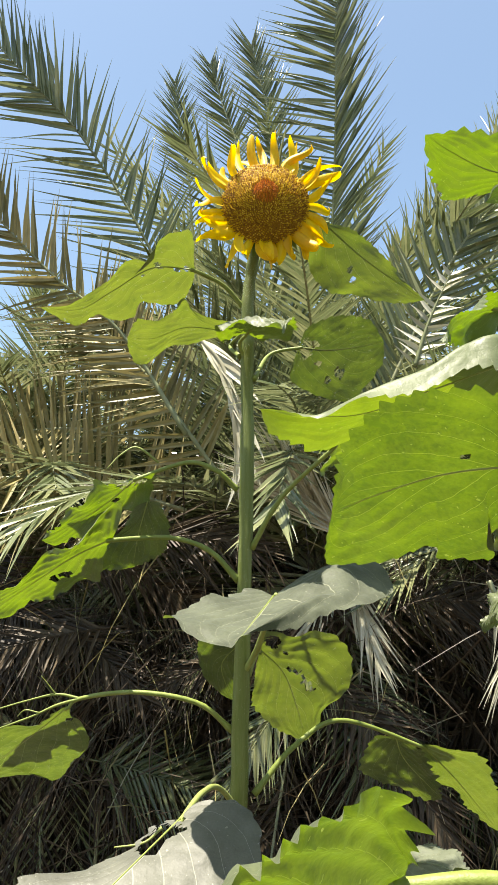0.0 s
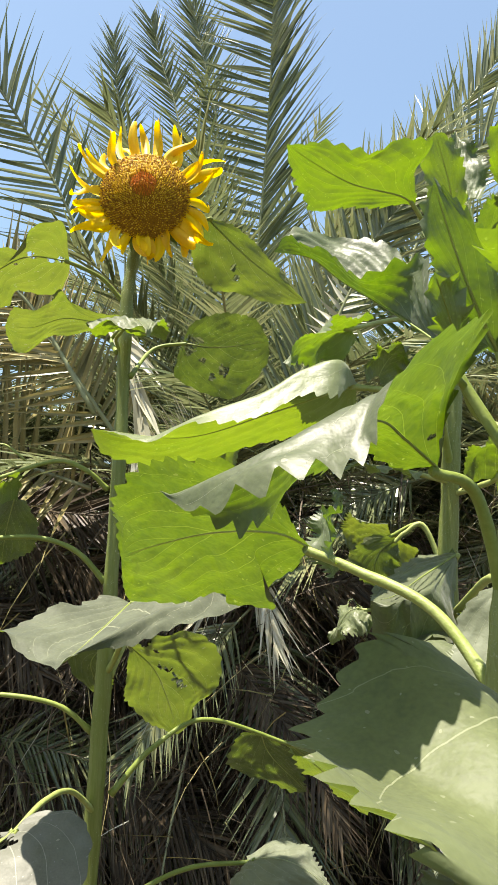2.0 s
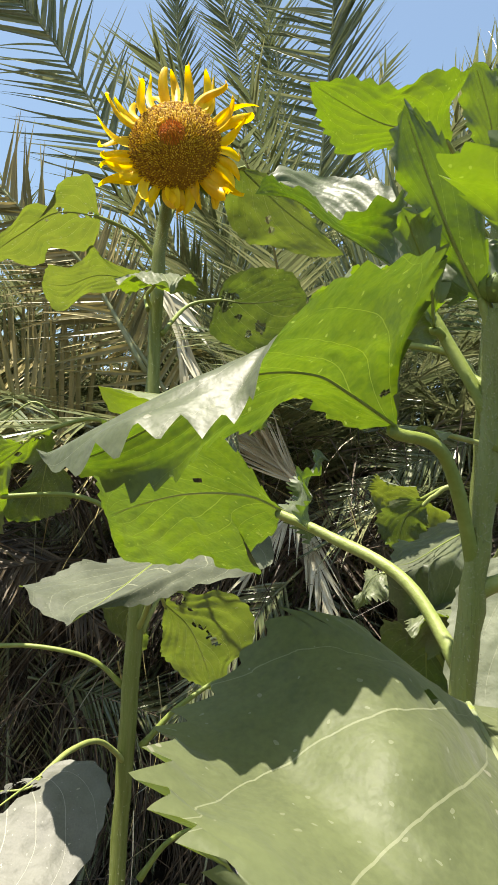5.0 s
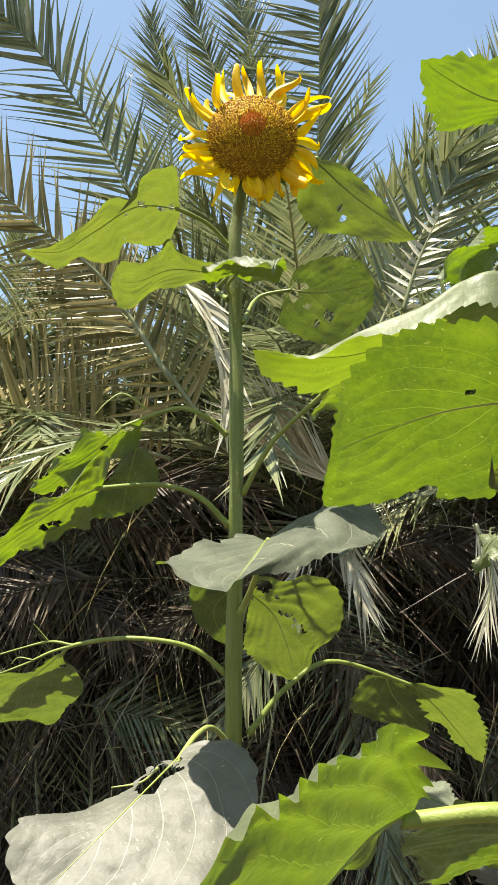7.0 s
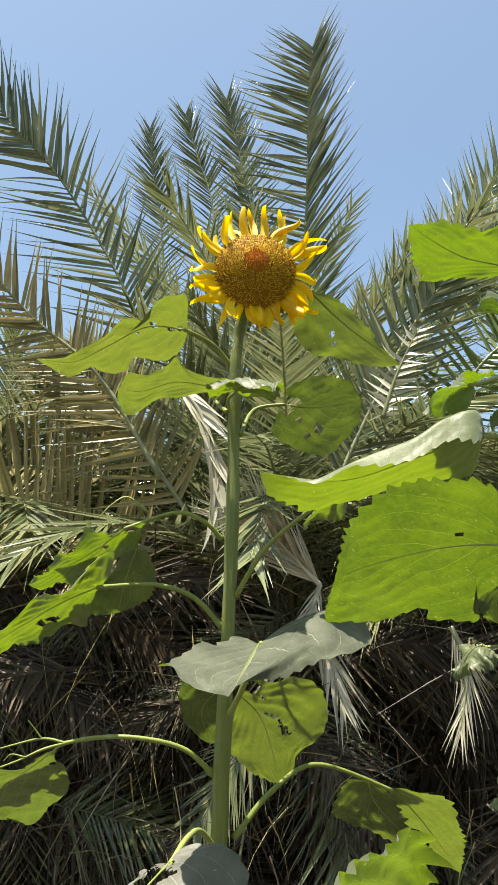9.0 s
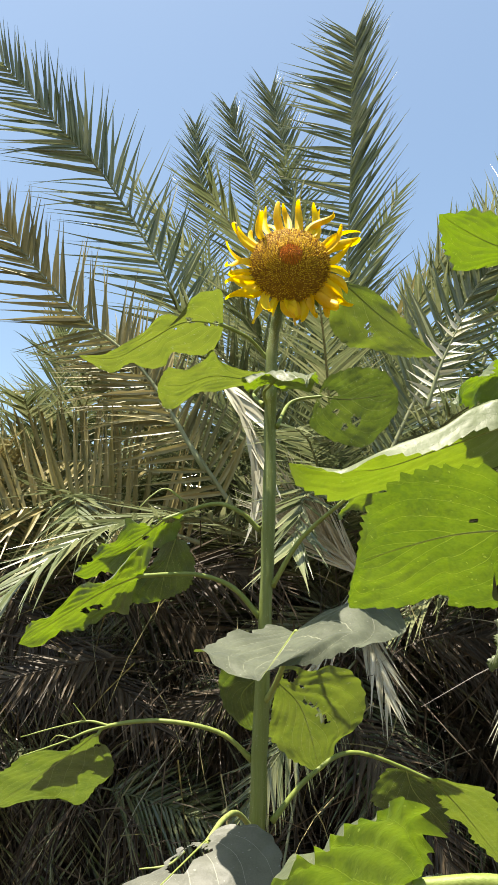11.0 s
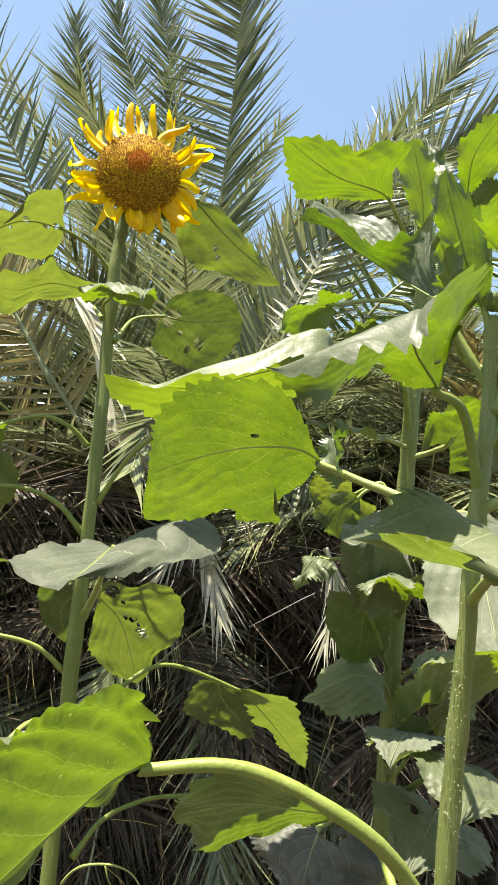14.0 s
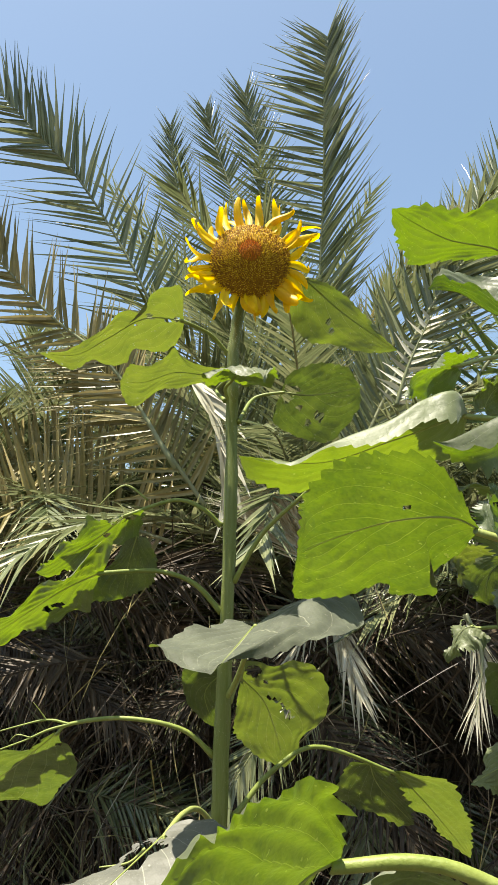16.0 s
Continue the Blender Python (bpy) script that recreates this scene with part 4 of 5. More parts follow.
blade(bloom, [(0.008, 1.06, 1.891), (-0.05, 1.073, 1.89), (-0.123, 1.075, 1.898), (-0.192, 1.105, 1.889), (-0.241, 1.107, 1.893)], [(-0.017, 1.054, 1.898), (-0.068, 1.053, 1.904), (-0.102, 1.045, 1.913), (-0.118, 1.017, 1.931), (-0.138, 1.043, 1.918), (-0.174, 1.068, 1.908), (-0.211, 1.067, 1.912)], [(-0.019, 1.077, 1.885), (-0.052, 1.088, 1.882), (-0.117, 1.104, 1.88), (-0.163, 1.121, 1.876), (-0.212, 1.157, 1.861), (-0.238, 1.159, 1.862), (-0.245, 1.134, 1.878)], seed=12, stalk=((-0.019, 1.035, 1.827), (-0.046, 1.107, 1.87), (-0.025, 1.082, 1.882), ), material=MATURE, thick=0.0033, teeth=0.002, pucker=0.35, up=(0.05, 0.5, 0.86))
leaf(bloom, (-0.003, 1.0, 1.855), (0.065, 0.84, 1.801), 0.13, up=(0, -0.1, 0.99), bow=0.02, fold=0.1, droop=0.3, lobes=0.25, seed=13, thick=0.003, teeth=0.003, stalk=((-0.008, 1.035, 1.819), (-0.018, 1.02, 1.844)))
blade(bloom, [(0.081, 1.13, 1.875), (0.133, 1.138, 1.871), (0.185, 1.141, 1.877), (0.237, 1.142, 1.887)], [(0.086, 1.123, 1.889), (0.099, 1.113, 1.907), (0.133, 1.109, 1.921), (0.174, 1.111, 1.926), (0.211, 1.12, 1.918), (0.227, 1.132, 1.9)], [(0.07, 1.142, 1.852), (0.064, 1.158, 1.824), (0.09, 1.172, 1.805), (0.133, 1.186, 1.791), (0.176, 1.19, 1.791), (0.207, 1.18, 1.815), (0.234, 1.16, 1.855)], seed=14, stalk=((0.006, 1.035, 1.786), (0.026, 1.131, 1.862), ), material=MATURE, thick=0.0033, teeth=0.002, n_teeth=14, pucker=0.35, ragged=0.012, up=(-0.2, 0.65, 0.72), holes=((0.12, 0.2, 0.011), (0.2, -0.3, 0.008), (0.3, 0.35, 0.006), (0.5, 0.45, 0.009), (0.42, 0.62, 0.007), (0.1, -0.3, 0.009)))
blade(bloom, [(0.128, 1.01, 2.059), (0.187, 1.03, 2.008), (0.241, 1.043, 1.969), (0.301, 1.055, 1.93)], [(0.158, 1.01, 2.051), (0.182, 1.012, 2.04), (0.23, 1.027, 2), (0.269, 1.045, 1.958)], [(0.104, 1.025, 2.041), (0.103, 1.054, 1.991), (0.138, 1.068, 1.958), (0.173, 1.066, 1.95), (0.232, 1.065, 1.935), (0.271, 1.061, 1.929)], seed=15, stalk=((-0.006, 1.035, 1.943), (0.026, 1.06, 2.041), ), material=MATURE, thick=0.0034, teeth=0.002, pucker=0.35, up=(0.25, 0.55, 0.8), holes=((0.42, 0.35, 0.005), (0.5, 0.5, 0.005)))
blade(bloom, [(-0.177, 0.99, 1.61), (-0.24, 1.034, 1.573), (-0.298, 1.065, 1.545), (-0.377, 1.1, 1.513)], [(-0.205, 0.989, 1.607), (-0.241, 1, 1.596), (-0.276, 1.022, 1.577), (-0.327, 1.061, 1.545)], [(-0.15, 0.983, 1.618), (-0.162, 1.021, 1.591), (-0.177, 1.046, 1.573), (-0.231, 1.055, 1.56), (-0.296, 1.092, 1.528), (-0.348, 1.12, 1.503)], seed=16, stalk=((-0.021, 1.04, 1.596), (-0.052, 1.02, 1.624), (-0.1, 1.01, 1.637), ), thick=0.0038, teeth=0.004, wave=0.012, pucker=1.4, ragged=0.12, up=(-0.1, 0.55, 0.83), holes=((0.08, 0.3, 0.012), (0.12, -0.5, 0.012), (0.3, 0.1, 0.006)))
blade(bloom, [(-0.211, 0.98, 1.51), (-0.287, 1.016, 1.481), (-0.373, 1.07, 1.439), (-0.493, 1.15, 1.379)], [(-0.181, 0.916, 1.551), (-0.217, 0.935, 1.536), (-0.25, 0.958, 1.518), (-0.309, 0.999, 1.488), (-0.372, 1.039, 1.457), (-0.441, 1.088, 1.421)], [(-0.236, 1.021, 1.483), (-0.272, 1.085, 1.442), (-0.336, 1.107, 1.422), (-0.377, 1.11, 1.416), (-0.415, 1.142, 1.393), (-0.463, 1.155, 1.379)], seed=17, stalk=((-0.015, 1.04, 1.446), (-0.065, 1.03, 1.495), (-0.129, 1.02, 1.514), ), thick=0.0042, teeth=0.004, wave=0.012, pucker=1.2, ragged=0.08, up=(-0.1, 0.5, 0.86), holes=((0.4, 0.35, 0.010), (0.47, 0.3, 0.009)))
blade(bloom, [(-0.167, 1.02, 1.574), (-0.19, 1.058, 1.523), (-0.209, 1.1, 1.467)], [(-0.189, 1.028, 1.563), (-0.219, 1.055, 1.528), (-0.26, 1.072, 1.504), (-0.267, 1.102, 1.464)], [(-0.148, 1.025, 1.568), (-0.138, 1.051, 1.533), (-0.152, 1.08, 1.493), (-0.182, 1.09, 1.48)], seed=18, thick=0.003, teeth=0.003, pucker=1.0, up=(0, 0.85, 0.5))
blade(bloom, [(0.05, 0.92, 1.425), (0.038, 0.82, 1.403), (0.029, 0.72, 1.385), (0.021, 0.66, 1.373)], [(0.007, 0.9, 1.432), (-0.034, 0.83, 1.419), (-0.073, 0.755, 1.402), (-0.043, 0.71, 1.39), (-0.008, 0.69, 1.38), (0.01, 0.68, 1.374)], ([(0.095, 0.92, 1.45), (0.144, 0.91, 1.463), (0.142, 0.86, 1.439), (0.112, 0.8, 1.424), (0.073, 0.73, 1.409), (0.041, 0.68, 1.389)], [(0.111, 0.96, 1.467), (0.179, 0.96, 1.481), (0.217, 0.92, 1.448), (0.187, 0.86, 1.426), (0.14, 0.8, 1.405), (0.099, 0.75, 1.397), (0.061, 0.71, 1.396), (0.038, 0.675, 1.384)]), seed=19, stalk=((-0.006, 1.035, 1.301), (0.019, 1, 1.343), ), material=OLD, thick=0.0044, teeth=0.003, wave=0.006, pucker=0.6, up=(-0.35, -0.1, 0.93))
blade(bloom, [(0.01, 1.16, 1.33), (0.049, 1.185, 1.29), (0.069, 1.222, 1.237), (0.088, 1.28, 1.157)], [(0.003, 1.184, 1.298), (-0.007, 1.228, 1.242), (-0.001, 1.252, 1.209), (0.034, 1.267, 1.183), (0.065, 1.278, 1.163)], [(0.024, 1.135, 1.36), (0.071, 1.136, 1.352), (0.109, 1.121, 1.365), (0.148, 1.124, 1.354), (0.169, 1.159, 1.305), (0.16, 1.193, 1.261), (0.12, 1.23, 1.218), (0.11, 1.257, 1.184)], seed=20, stalk=((0.002, 1.04, 1.3), (0.02, 1.07, 1.352), ), material=MATURE, thick=0.0036, teeth=0.003, pucker=0.9, ragged=0.015, up=(0.1, 0.88, 0.4), holes=((0.3, 0.12, 0.005), (0.36, 0.16, 0.006), (0.42, 0.2, 0.006), (0.48, 0.24, 0.007), (0.54, 0.3, 0.006), (0.12, 0.6, 0.012), (0.2, 0.45, 0.006)))
blade(bloom, [(-0.021, 1.12, 1.342), (-0.055, 1.146, 1.301), (-0.041, 1.195, 1.238)], [(-0.053, 1.103, 1.359), (-0.083, 1.1, 1.358), (-0.094, 1.126, 1.321), (-0.084, 1.157, 1.282), (-0.066, 1.181, 1.253)], [(-0.012, 1.136, 1.322), (-0.02, 1.166, 1.281), (-0.027, 1.19, 1.247)], seed=21, stalk=((-0.01, 1.05, 1.338), ), material=MATURE, thick=0.003, teeth=0.002, up=(-0.1, 0.9, 0.4))
leaf(bloom, (0.133, 0.93, 1.639), (0.25, 0.95, 1.704), 0.13, up=(0, 0.3, 0.95), bow=0.02, fold=0.1, droop=0.4, seed=22, thick=0.004, stalk=((0.005, 1.04, 1.499), (0.057, 1.0, 1.579)))
blade(bloom, [(-0.273, 1, 1.252), (-0.329, 1.051, 1.212), (-0.442, 1.146, 1.135), (-0.535, 1.215, 1.077)], [(-0.298, 1.015, 1.239), (-0.343, 1.039, 1.216), (-0.38, 1.039, 1.21), (-0.422, 1.049, 1.196), (-0.503, 1.122, 1.138)], [(-0.28, 1.033, 1.231), (-0.271, 1.052, 1.221), (-0.285, 1.144, 1.164), (-0.326, 1.191, 1.129), (-0.365, 1.256, 1.084), (-0.392, 1.265, 1.073), (-0.401, 1.227, 1.094), (-0.433, 1.215, 1.096), (-0.475, 1.225, 1.082), (-0.524, 1.24, 1.065)], seed=23, stalk=((-0.021, 1.035, 1.217), (-0.075, 1.02, 1.259), (-0.169, 1, 1.275), (-0.256, 1, 1.263), ), material=MATURE, thick=0.0036, teeth=0.002, n_teeth=20, pucker=0.5, ragged=0.012, rib=0.7, up=(0.1, 0.5, 0.85), holes=((0.12, 0.5, 0.006), (0.2, -0.6, 0.005)))
blade(bloom, [(0.287, 1.19, 1.176), (0.353, 1.288, 1.106), (0.427, 1.419, 1.015), (0.481, 1.52, 0.945)], [(0.327, 1.177, 1.177), (0.386, 1.198, 1.153), (0.437, 1.313, 1.076), (0.464, 1.419, 1.008)], [(0.3, 1.248, 1.139), (0.326, 1.341, 1.079), (0.374, 1.36, 1.059), (0.424, 1.454, 0.994)], seed=24, stalk=((0.014, 1.035, 1.126), (0.074, 1.06, 1.192), (0.151, 1.12, 1.223), ), material=MATURE, thick=0.004, teeth=0.005, pucker=1.0, ragged=0.03, up=(0.35, 0.35, 0.87))
blade(bloom, [(0.243, 1.18, 1.189), (0.263, 1.214, 1.143), (0.331, 1.27, 1.068)], [(0.21, 1.183, 1.184), (0.187, 1.219, 1.137), (0.199, 1.24, 1.108), (0.248, 1.251, 1.094), (0.294, 1.27, 1.069)], [(0.277, 1.191, 1.174), (0.304, 1.223, 1.131), (0.322, 1.252, 1.092)], seed=25, thick=0.003, teeth=0.005, material=MATURE, up=(0, 0.8, 0.5), ragged=0.03)
blade(bloom, [(-0.055, 0.8, 1.159), (-0.088, 0.73, 1.136), (-0.12, 0.68, 1.111), (-0.166, 0.62, 1.074)], [(-0.075, 0.79, 1.154), (-0.113, 0.76, 1.134), (-0.145, 0.72, 1.125), (-0.197, 0.68, 1.131), (-0.199, 0.64, 1.104)], [(-0.037, 0.82, 1.173), (0.008, 0.82, 1.177), (0.039, 0.79, 1.158), (0.045, 0.75, 1.133), (0.034, 0.7, 1.1), (-0.036, 0.63, 1.071)], seed=26, stalk=((-0.005, 1.035, 1.097), (-0.03, 0.97, 1.15), (-0.04, 0.87, 1.17), ), material=GREY_LEAF, thick=0.004, teeth=0.003, pucker=0.3, wave=0.003, holes=((0.14, -0.2, 0.014), (0.2, -0.42, 0.012), (0.24, -0.15, 0.014), (0.17, 0.15, 0.008), (0.1, -0.45, 0.010), (0.06, 0.3, 0.006)), up=(-0.05, -0.2, 0.97))
leaf(bloom, (0.226, 1.1, 1.012), (0.358, 1.05, 0.994), 0.12, up=(0, -0.4, 0.9), bow=0.03, fold=0.1, droop=0.4, seed=27, thick=0.004, stalk=((0.024, 1.035, 0.929), (0.067, 1.05, 0.985), (0.139, 1.08, 1.009)), material=OLD)
bare_stalk(bloom, [(0.003, 1.03, 0.871), (0.021, 1.0, 0.914), (0.047, 0.98, 0.941), (0.089, 0.96, 0.953), (0.122, 0.95, 0.947), (0.143, 0.95, 0.923)], 0.0026)
bare_stalk(bloom, [(0.083, 0.96, 0.951), (0.091, 0.955, 0.932), (0.103, 0.95, 0.923)], 0.0015)
bare_stalk(bloom, [(-0.256, 1, 1.263), (-0.293, 0.995, 1.269), (-0.342, 0.985, 1.258), (-0.393, 0.97, 1.243)], 0.0022)
bare_stalk(bloom, [(-0.256, 1, 1.263), (-0.291, 0.993, 1.253), (-0.329, 0.98, 1.236), (-0.388, 0.965, 1.215)], 0.0026)
bare_stalk(bloom, [(-0.294, 0.995, 1.269), (-0.304, 0.99, 1.283), (-0.315, 0.985, 1.297)], 0.0014)
bare_stalk(bloom, [(-0.314, 0.984, 1.243), (-0.335, 0.98, 1.247), (-0.347, 0.98, 1.237)], 0.0012)
bare_stalk(bloom, [(-0.146, 1.0, 1.635), (-0.181, 0.99, 1.659), (-0.205, 0.98, 1.645), (-0.224, 0.97, 1.62)], 0.002)
bare_stalk(bloom, [(-0.115, 0.98, 1.091), (-0.139, 0.97, 1.073), (-0.18, 0.96, 1.068)], 0.0026)

# ---- budding sunflower close to the camera ----
young = thing("sunflower_plant", (0.36, 0.3, 0.0), "young hairy sunflower with a closed green bud", "sunflower", "sunflower plants")
stem(young, [(0.345, 0.31, -0.02), (0.348, 0.305, 0.6), (0.355, 0.297, 1.15), (0.366, 0.285, 1.42), (0.376, 0.288, 1.53), (0.378, 0.286, 1.618)], 0.0084, 0.005, 4, hair=6000)
bud(young, (0.378, 0.285, 1.629), (0.1, -0.4, 0.9), 0.009, 8)
blade(young, [(0.328, 0.255, 1.552), (0.305, 0.225, 1.562), (0.289, 0.197, 1.565), (0.265, 0.175, 1.559), (0.241, 0.16, 1.541), (0.215, 0.15, 1.525), (0.2, 0.145, 1.527)], [(0.311, 0.255, 1.554), (0.295, 0.25, 1.56), (0.285, 0.24, 1.56), (0.271, 0.22, 1.554), (0.26, 0.2, 1.541), (0.244, 0.18, 1.526), (0.229, 0.165, 1.52), (0.214, 0.155, 1.52)], ([(0.327, 0.238, 1.565), (0.325, 0.228, 1.575), (0.32, 0.21, 1.583), (0.31, 0.195, 1.582), (0.299, 0.18, 1.576), (0.288, 0.165, 1.569), (0.276, 0.145, 1.564), (0.265, 0.135, 1.557), (0.248, 0.13, 1.546), (0.229, 0.13, 1.535), (0.208, 0.138, 1.526)], [(0.326, 0.236, 1.567), (0.33, 0.222, 1.582), (0.337, 0.21, 1.607), (0.332, 0.195, 1.616), (0.31, 0.16, 1.595), (0.294, 0.14, 1.576), (0.279, 0.13, 1.56), (0.27, 0.122, 1.546), (0.257, 0.118, 1.538), (0.24, 0.118, 1.529), (0.216, 0.13, 1.521)]), seed=31, stalk=((0.372, 0.287, 1.485), (0.353, 0.272, 1.54), ), thick=0.0034, teeth=(0.003, 0.0042), n_teeth=26, wave=0.004, pucker=0.6, rib=0.6, rolled=-0.6, holes=((0.12, 0.3, 0.002),))
blade(young, [(0.27, 0.355, 1.509), (0.246, 0.352, 1.518), (0.203, 0.374, 1.517), (0.158, 0.414, 1.507), (0.127, 0.447, 1.497)], [(0.261, 0.344, 1.518), (0.251, 0.329, 1.53), (0.229, 0.307, 1.55), (0.207, 0.304, 1.558), (0.178, 0.317, 1.558), (0.154, 0.342, 1.551), (0.136, 0.373, 1.537), (0.131, 0.408, 1.519)], [(0.265, 0.369, 1.502), (0.261, 0.386, 1.494), (0.242, 0.42, 1.479), (0.249, 0.438, 1.466), (0.215, 0.463, 1.462), (0.205, 0.449, 1.473), (0.167, 0.486, 1.462), (0.14, 0.506, 1.458), (0.124, 0.511, 1.46), (0.124, 0.478, 1.48)], seed=32, stalk=((0.367, 0.287, 1.435), (0.34, 0.32, 1.475), (0.3, 0.345, 1.495), ), thick=0.0034, teeth=0.0036, n_teeth=26, wave=0.003, pucker=0.35, rib=0.8, up=(0.04, 0.42, 0.9), holes=((0.33, -0.2, 0.0024),))
leaf(young, (0.289, 0.36, 1.495), (0.294, 0.38, 1.545), 0.03, up=(-0.8, -0.2, 0.4), bow=0.01, fold=0.5, droop=0, lobes=0.1, seed=33, thick=0.002, wave=0.006, veins=False, material=YOUNG)
blade(young, [(0.395, 0.285, 1.607), (0.406, 0.27, 1.634), (0.421, 0.245, 1.668), (0.432, 0.2, 1.686), (0.44, 0.165, 1.693), (0.44, 0.14, 1.691)], [(0.387, 0.278, 1.621), (0.377, 0.262, 1.644), (0.359, 0.24, 1.654), (0.347, 0.222, 1.656), (0.347, 0.216, 1.666), (0.359, 0.218, 1.675), (0.372, 0.22, 1.68), (0.384, 0.205, 1.674), (0.395, 0.19, 1.665), (0.4, 0.18, 1.67), (0.413, 0.165, 1.68), (0.426, 0.15, 1.688)], [(0.402, 0.286, 1.611), (0.414, 0.288, 1.628), (0.428, 0.287, 1.645), (0.445, 0.285, 1.662), (0.459, 0.27, 1.673), (0.471, 0.24, 1.679), (0.458, 0.18, 1.68)], seed=34, stalk=((0.379, 0.287, 1.545), (0.391, 0.287, 1.585), ), material=YOUNG, thick=0.0034, teeth=(0.006, 0.004), n_teeth=20, wave=0.007, pucker=1.1, rib=0.6, up=(-0.35, 0.75, 0.5))
blade(young, [(0.372, 0.285, 1.622), (0.357, 0.276, 1.645), (0.34, 0.263, 1.678), (0.326, 0.25, 1.708)], [(0.365, 0.284, 1.627), (0.346, 0.275, 1.652), (0.327, 0.266, 1.678), (0.323, 0.257, 1.696)], ([(0.373, 0.279, 1.633), (0.363, 0.269, 1.657), (0.35, 0.259, 1.681), (0.333, 0.252, 1.701)], [(0.374, 0.28, 1.631), (0.369, 0.27, 1.652), (0.359, 0.261, 1.673), (0.344, 0.254, 1.693), (0.33, 0.25, 1.706)]), seed=35, stalk=((0.383, 0.287, 1.585), ), material=YOUNG, thick=0.0026, teeth=0.003, n_teeth=14, pucker=0.9, rib=1.3)
blade(young, [(0.348, 0.29, 1.61), (0.344, 0.277, 1.629), (0.333, 0.262, 1.649), (0.327, 0.255, 1.659)], [(0.342, 0.283, 1.619), (0.333, 0.271, 1.635), (0.327, 0.261, 1.648)], [(0.35, 0.283, 1.622), (0.349, 0.273, 1.637), (0.341, 0.262, 1.653), (0.333, 0.256, 1.658)], seed=36, stalk=((0.382, 0.287, 1.575), (0.366, 0.307, 1.59), (0.353, 0.294, 1.606), ), material=YOUNG, thick=0.0026, teeth=0.003, n_teeth=10, pucker=0.9)
blade(young, [(0.4, 0.3, 1.581), (0.426, 0.322, 1.625), (0.453, 0.335, 1.657), (0.476, 0.34, 1.681)], [(0.396, 0.308, 1.59), (0.397, 0.315, 1.606), (0.413, 0.325, 1.62), (0.434, 0.335, 1.643), (0.456, 0.342, 1.668), (0.471, 0.345, 1.685)], ([(0.411, 0.302, 1.584), (0.433, 0.312, 1.616), (0.458, 0.325, 1.646), (0.475, 0.335, 1.654)], [(0.418, 0.318, 1.582), (0.437, 0.325, 1.595), (0.459, 0.335, 1.615), (0.481, 0.34, 1.63), (0.486, 0.345, 1.658)]), seed=37, stalk=((0.378, 0.287, 1.52), (0.393, 0.292, 1.569), ), material=YOUNG, thick=0.0026, teeth=0.003, n_teeth=16, pucker=0.9)
leaf(young, (0.374, 0.295, 1.631), (0.357, 0.33, 1.7), 0.036, up=(0, 0.9, 0.2), bow=0.0, fold=0.4, droop=0, seed=38, thick=0.0018, wedge=0.2, lobes=0, stalk=((0.384, 0.287, 1.6),), material=YOUNG)
blade(young, [(0.361, 0.243, 1.431), (0.37, 0.141, 1.408), (0.372, 0.093, 1.398), (0.362, -0.03, 1.372), (0.352, -0.11, 1.325)], ([(0.342, 0.195, 1.446), (0.322, 0.135, 1.446), (0.318, 0.098, 1.426), (0.33, 0.045, 1.412), (0.345, -0.03, 1.383)], [(0.332, 0.222, 1.448), (0.314, 0.2, 1.466), (0.297, 0.18, 1.471), (0.284, 0.18, 1.47), (0.268, 0.165, 1.455), (0.258, 0.136, 1.444), (0.262, 0.093, 1.442), (0.277, 0.072, 1.438), (0.293, 0.07, 1.433), (0.312, 0.053, 1.429), (0.311, 0.091, 1.385), (0.31, -0.04, 1.35)]), [(0.382, 0.245, 1.43), (0.397, 0.235, 1.432), (0.414, 0.2, 1.451), (0.428, 0.17, 1.469), (0.441, 0.15, 1.473), (0.453, 0.14, 1.461), (0.499, 0.229, 1.41), (0.467, 0.155, 1.4), (0.435, 0.113, 1.39), (0.41, -0.03, 1.365)], seed=39, stalk=((0.366, 0.283, 1.412), ), material=MATURE, thick=0.0034, teeth=0.006, n_teeth=34, wave=0.004, pucker=0.45, ragged=0.006, laterals=True, holes=((0.22, -0.6, 0.004), (0.14, 0.5, 0.004)), rib=1.25, rolled=-0.4)
leaf(young, (0.473, 0.26, 1.508), (0.511, 0.15, 1.472), 0.16, up=(0, -0.1, 0.95), bow=0.02, seed=40, thick=0.0036, stalk=((0.371, 0.287, 1.475), (0.409, 0.28, 1.492), (0.439, 0.27, 1.504)))
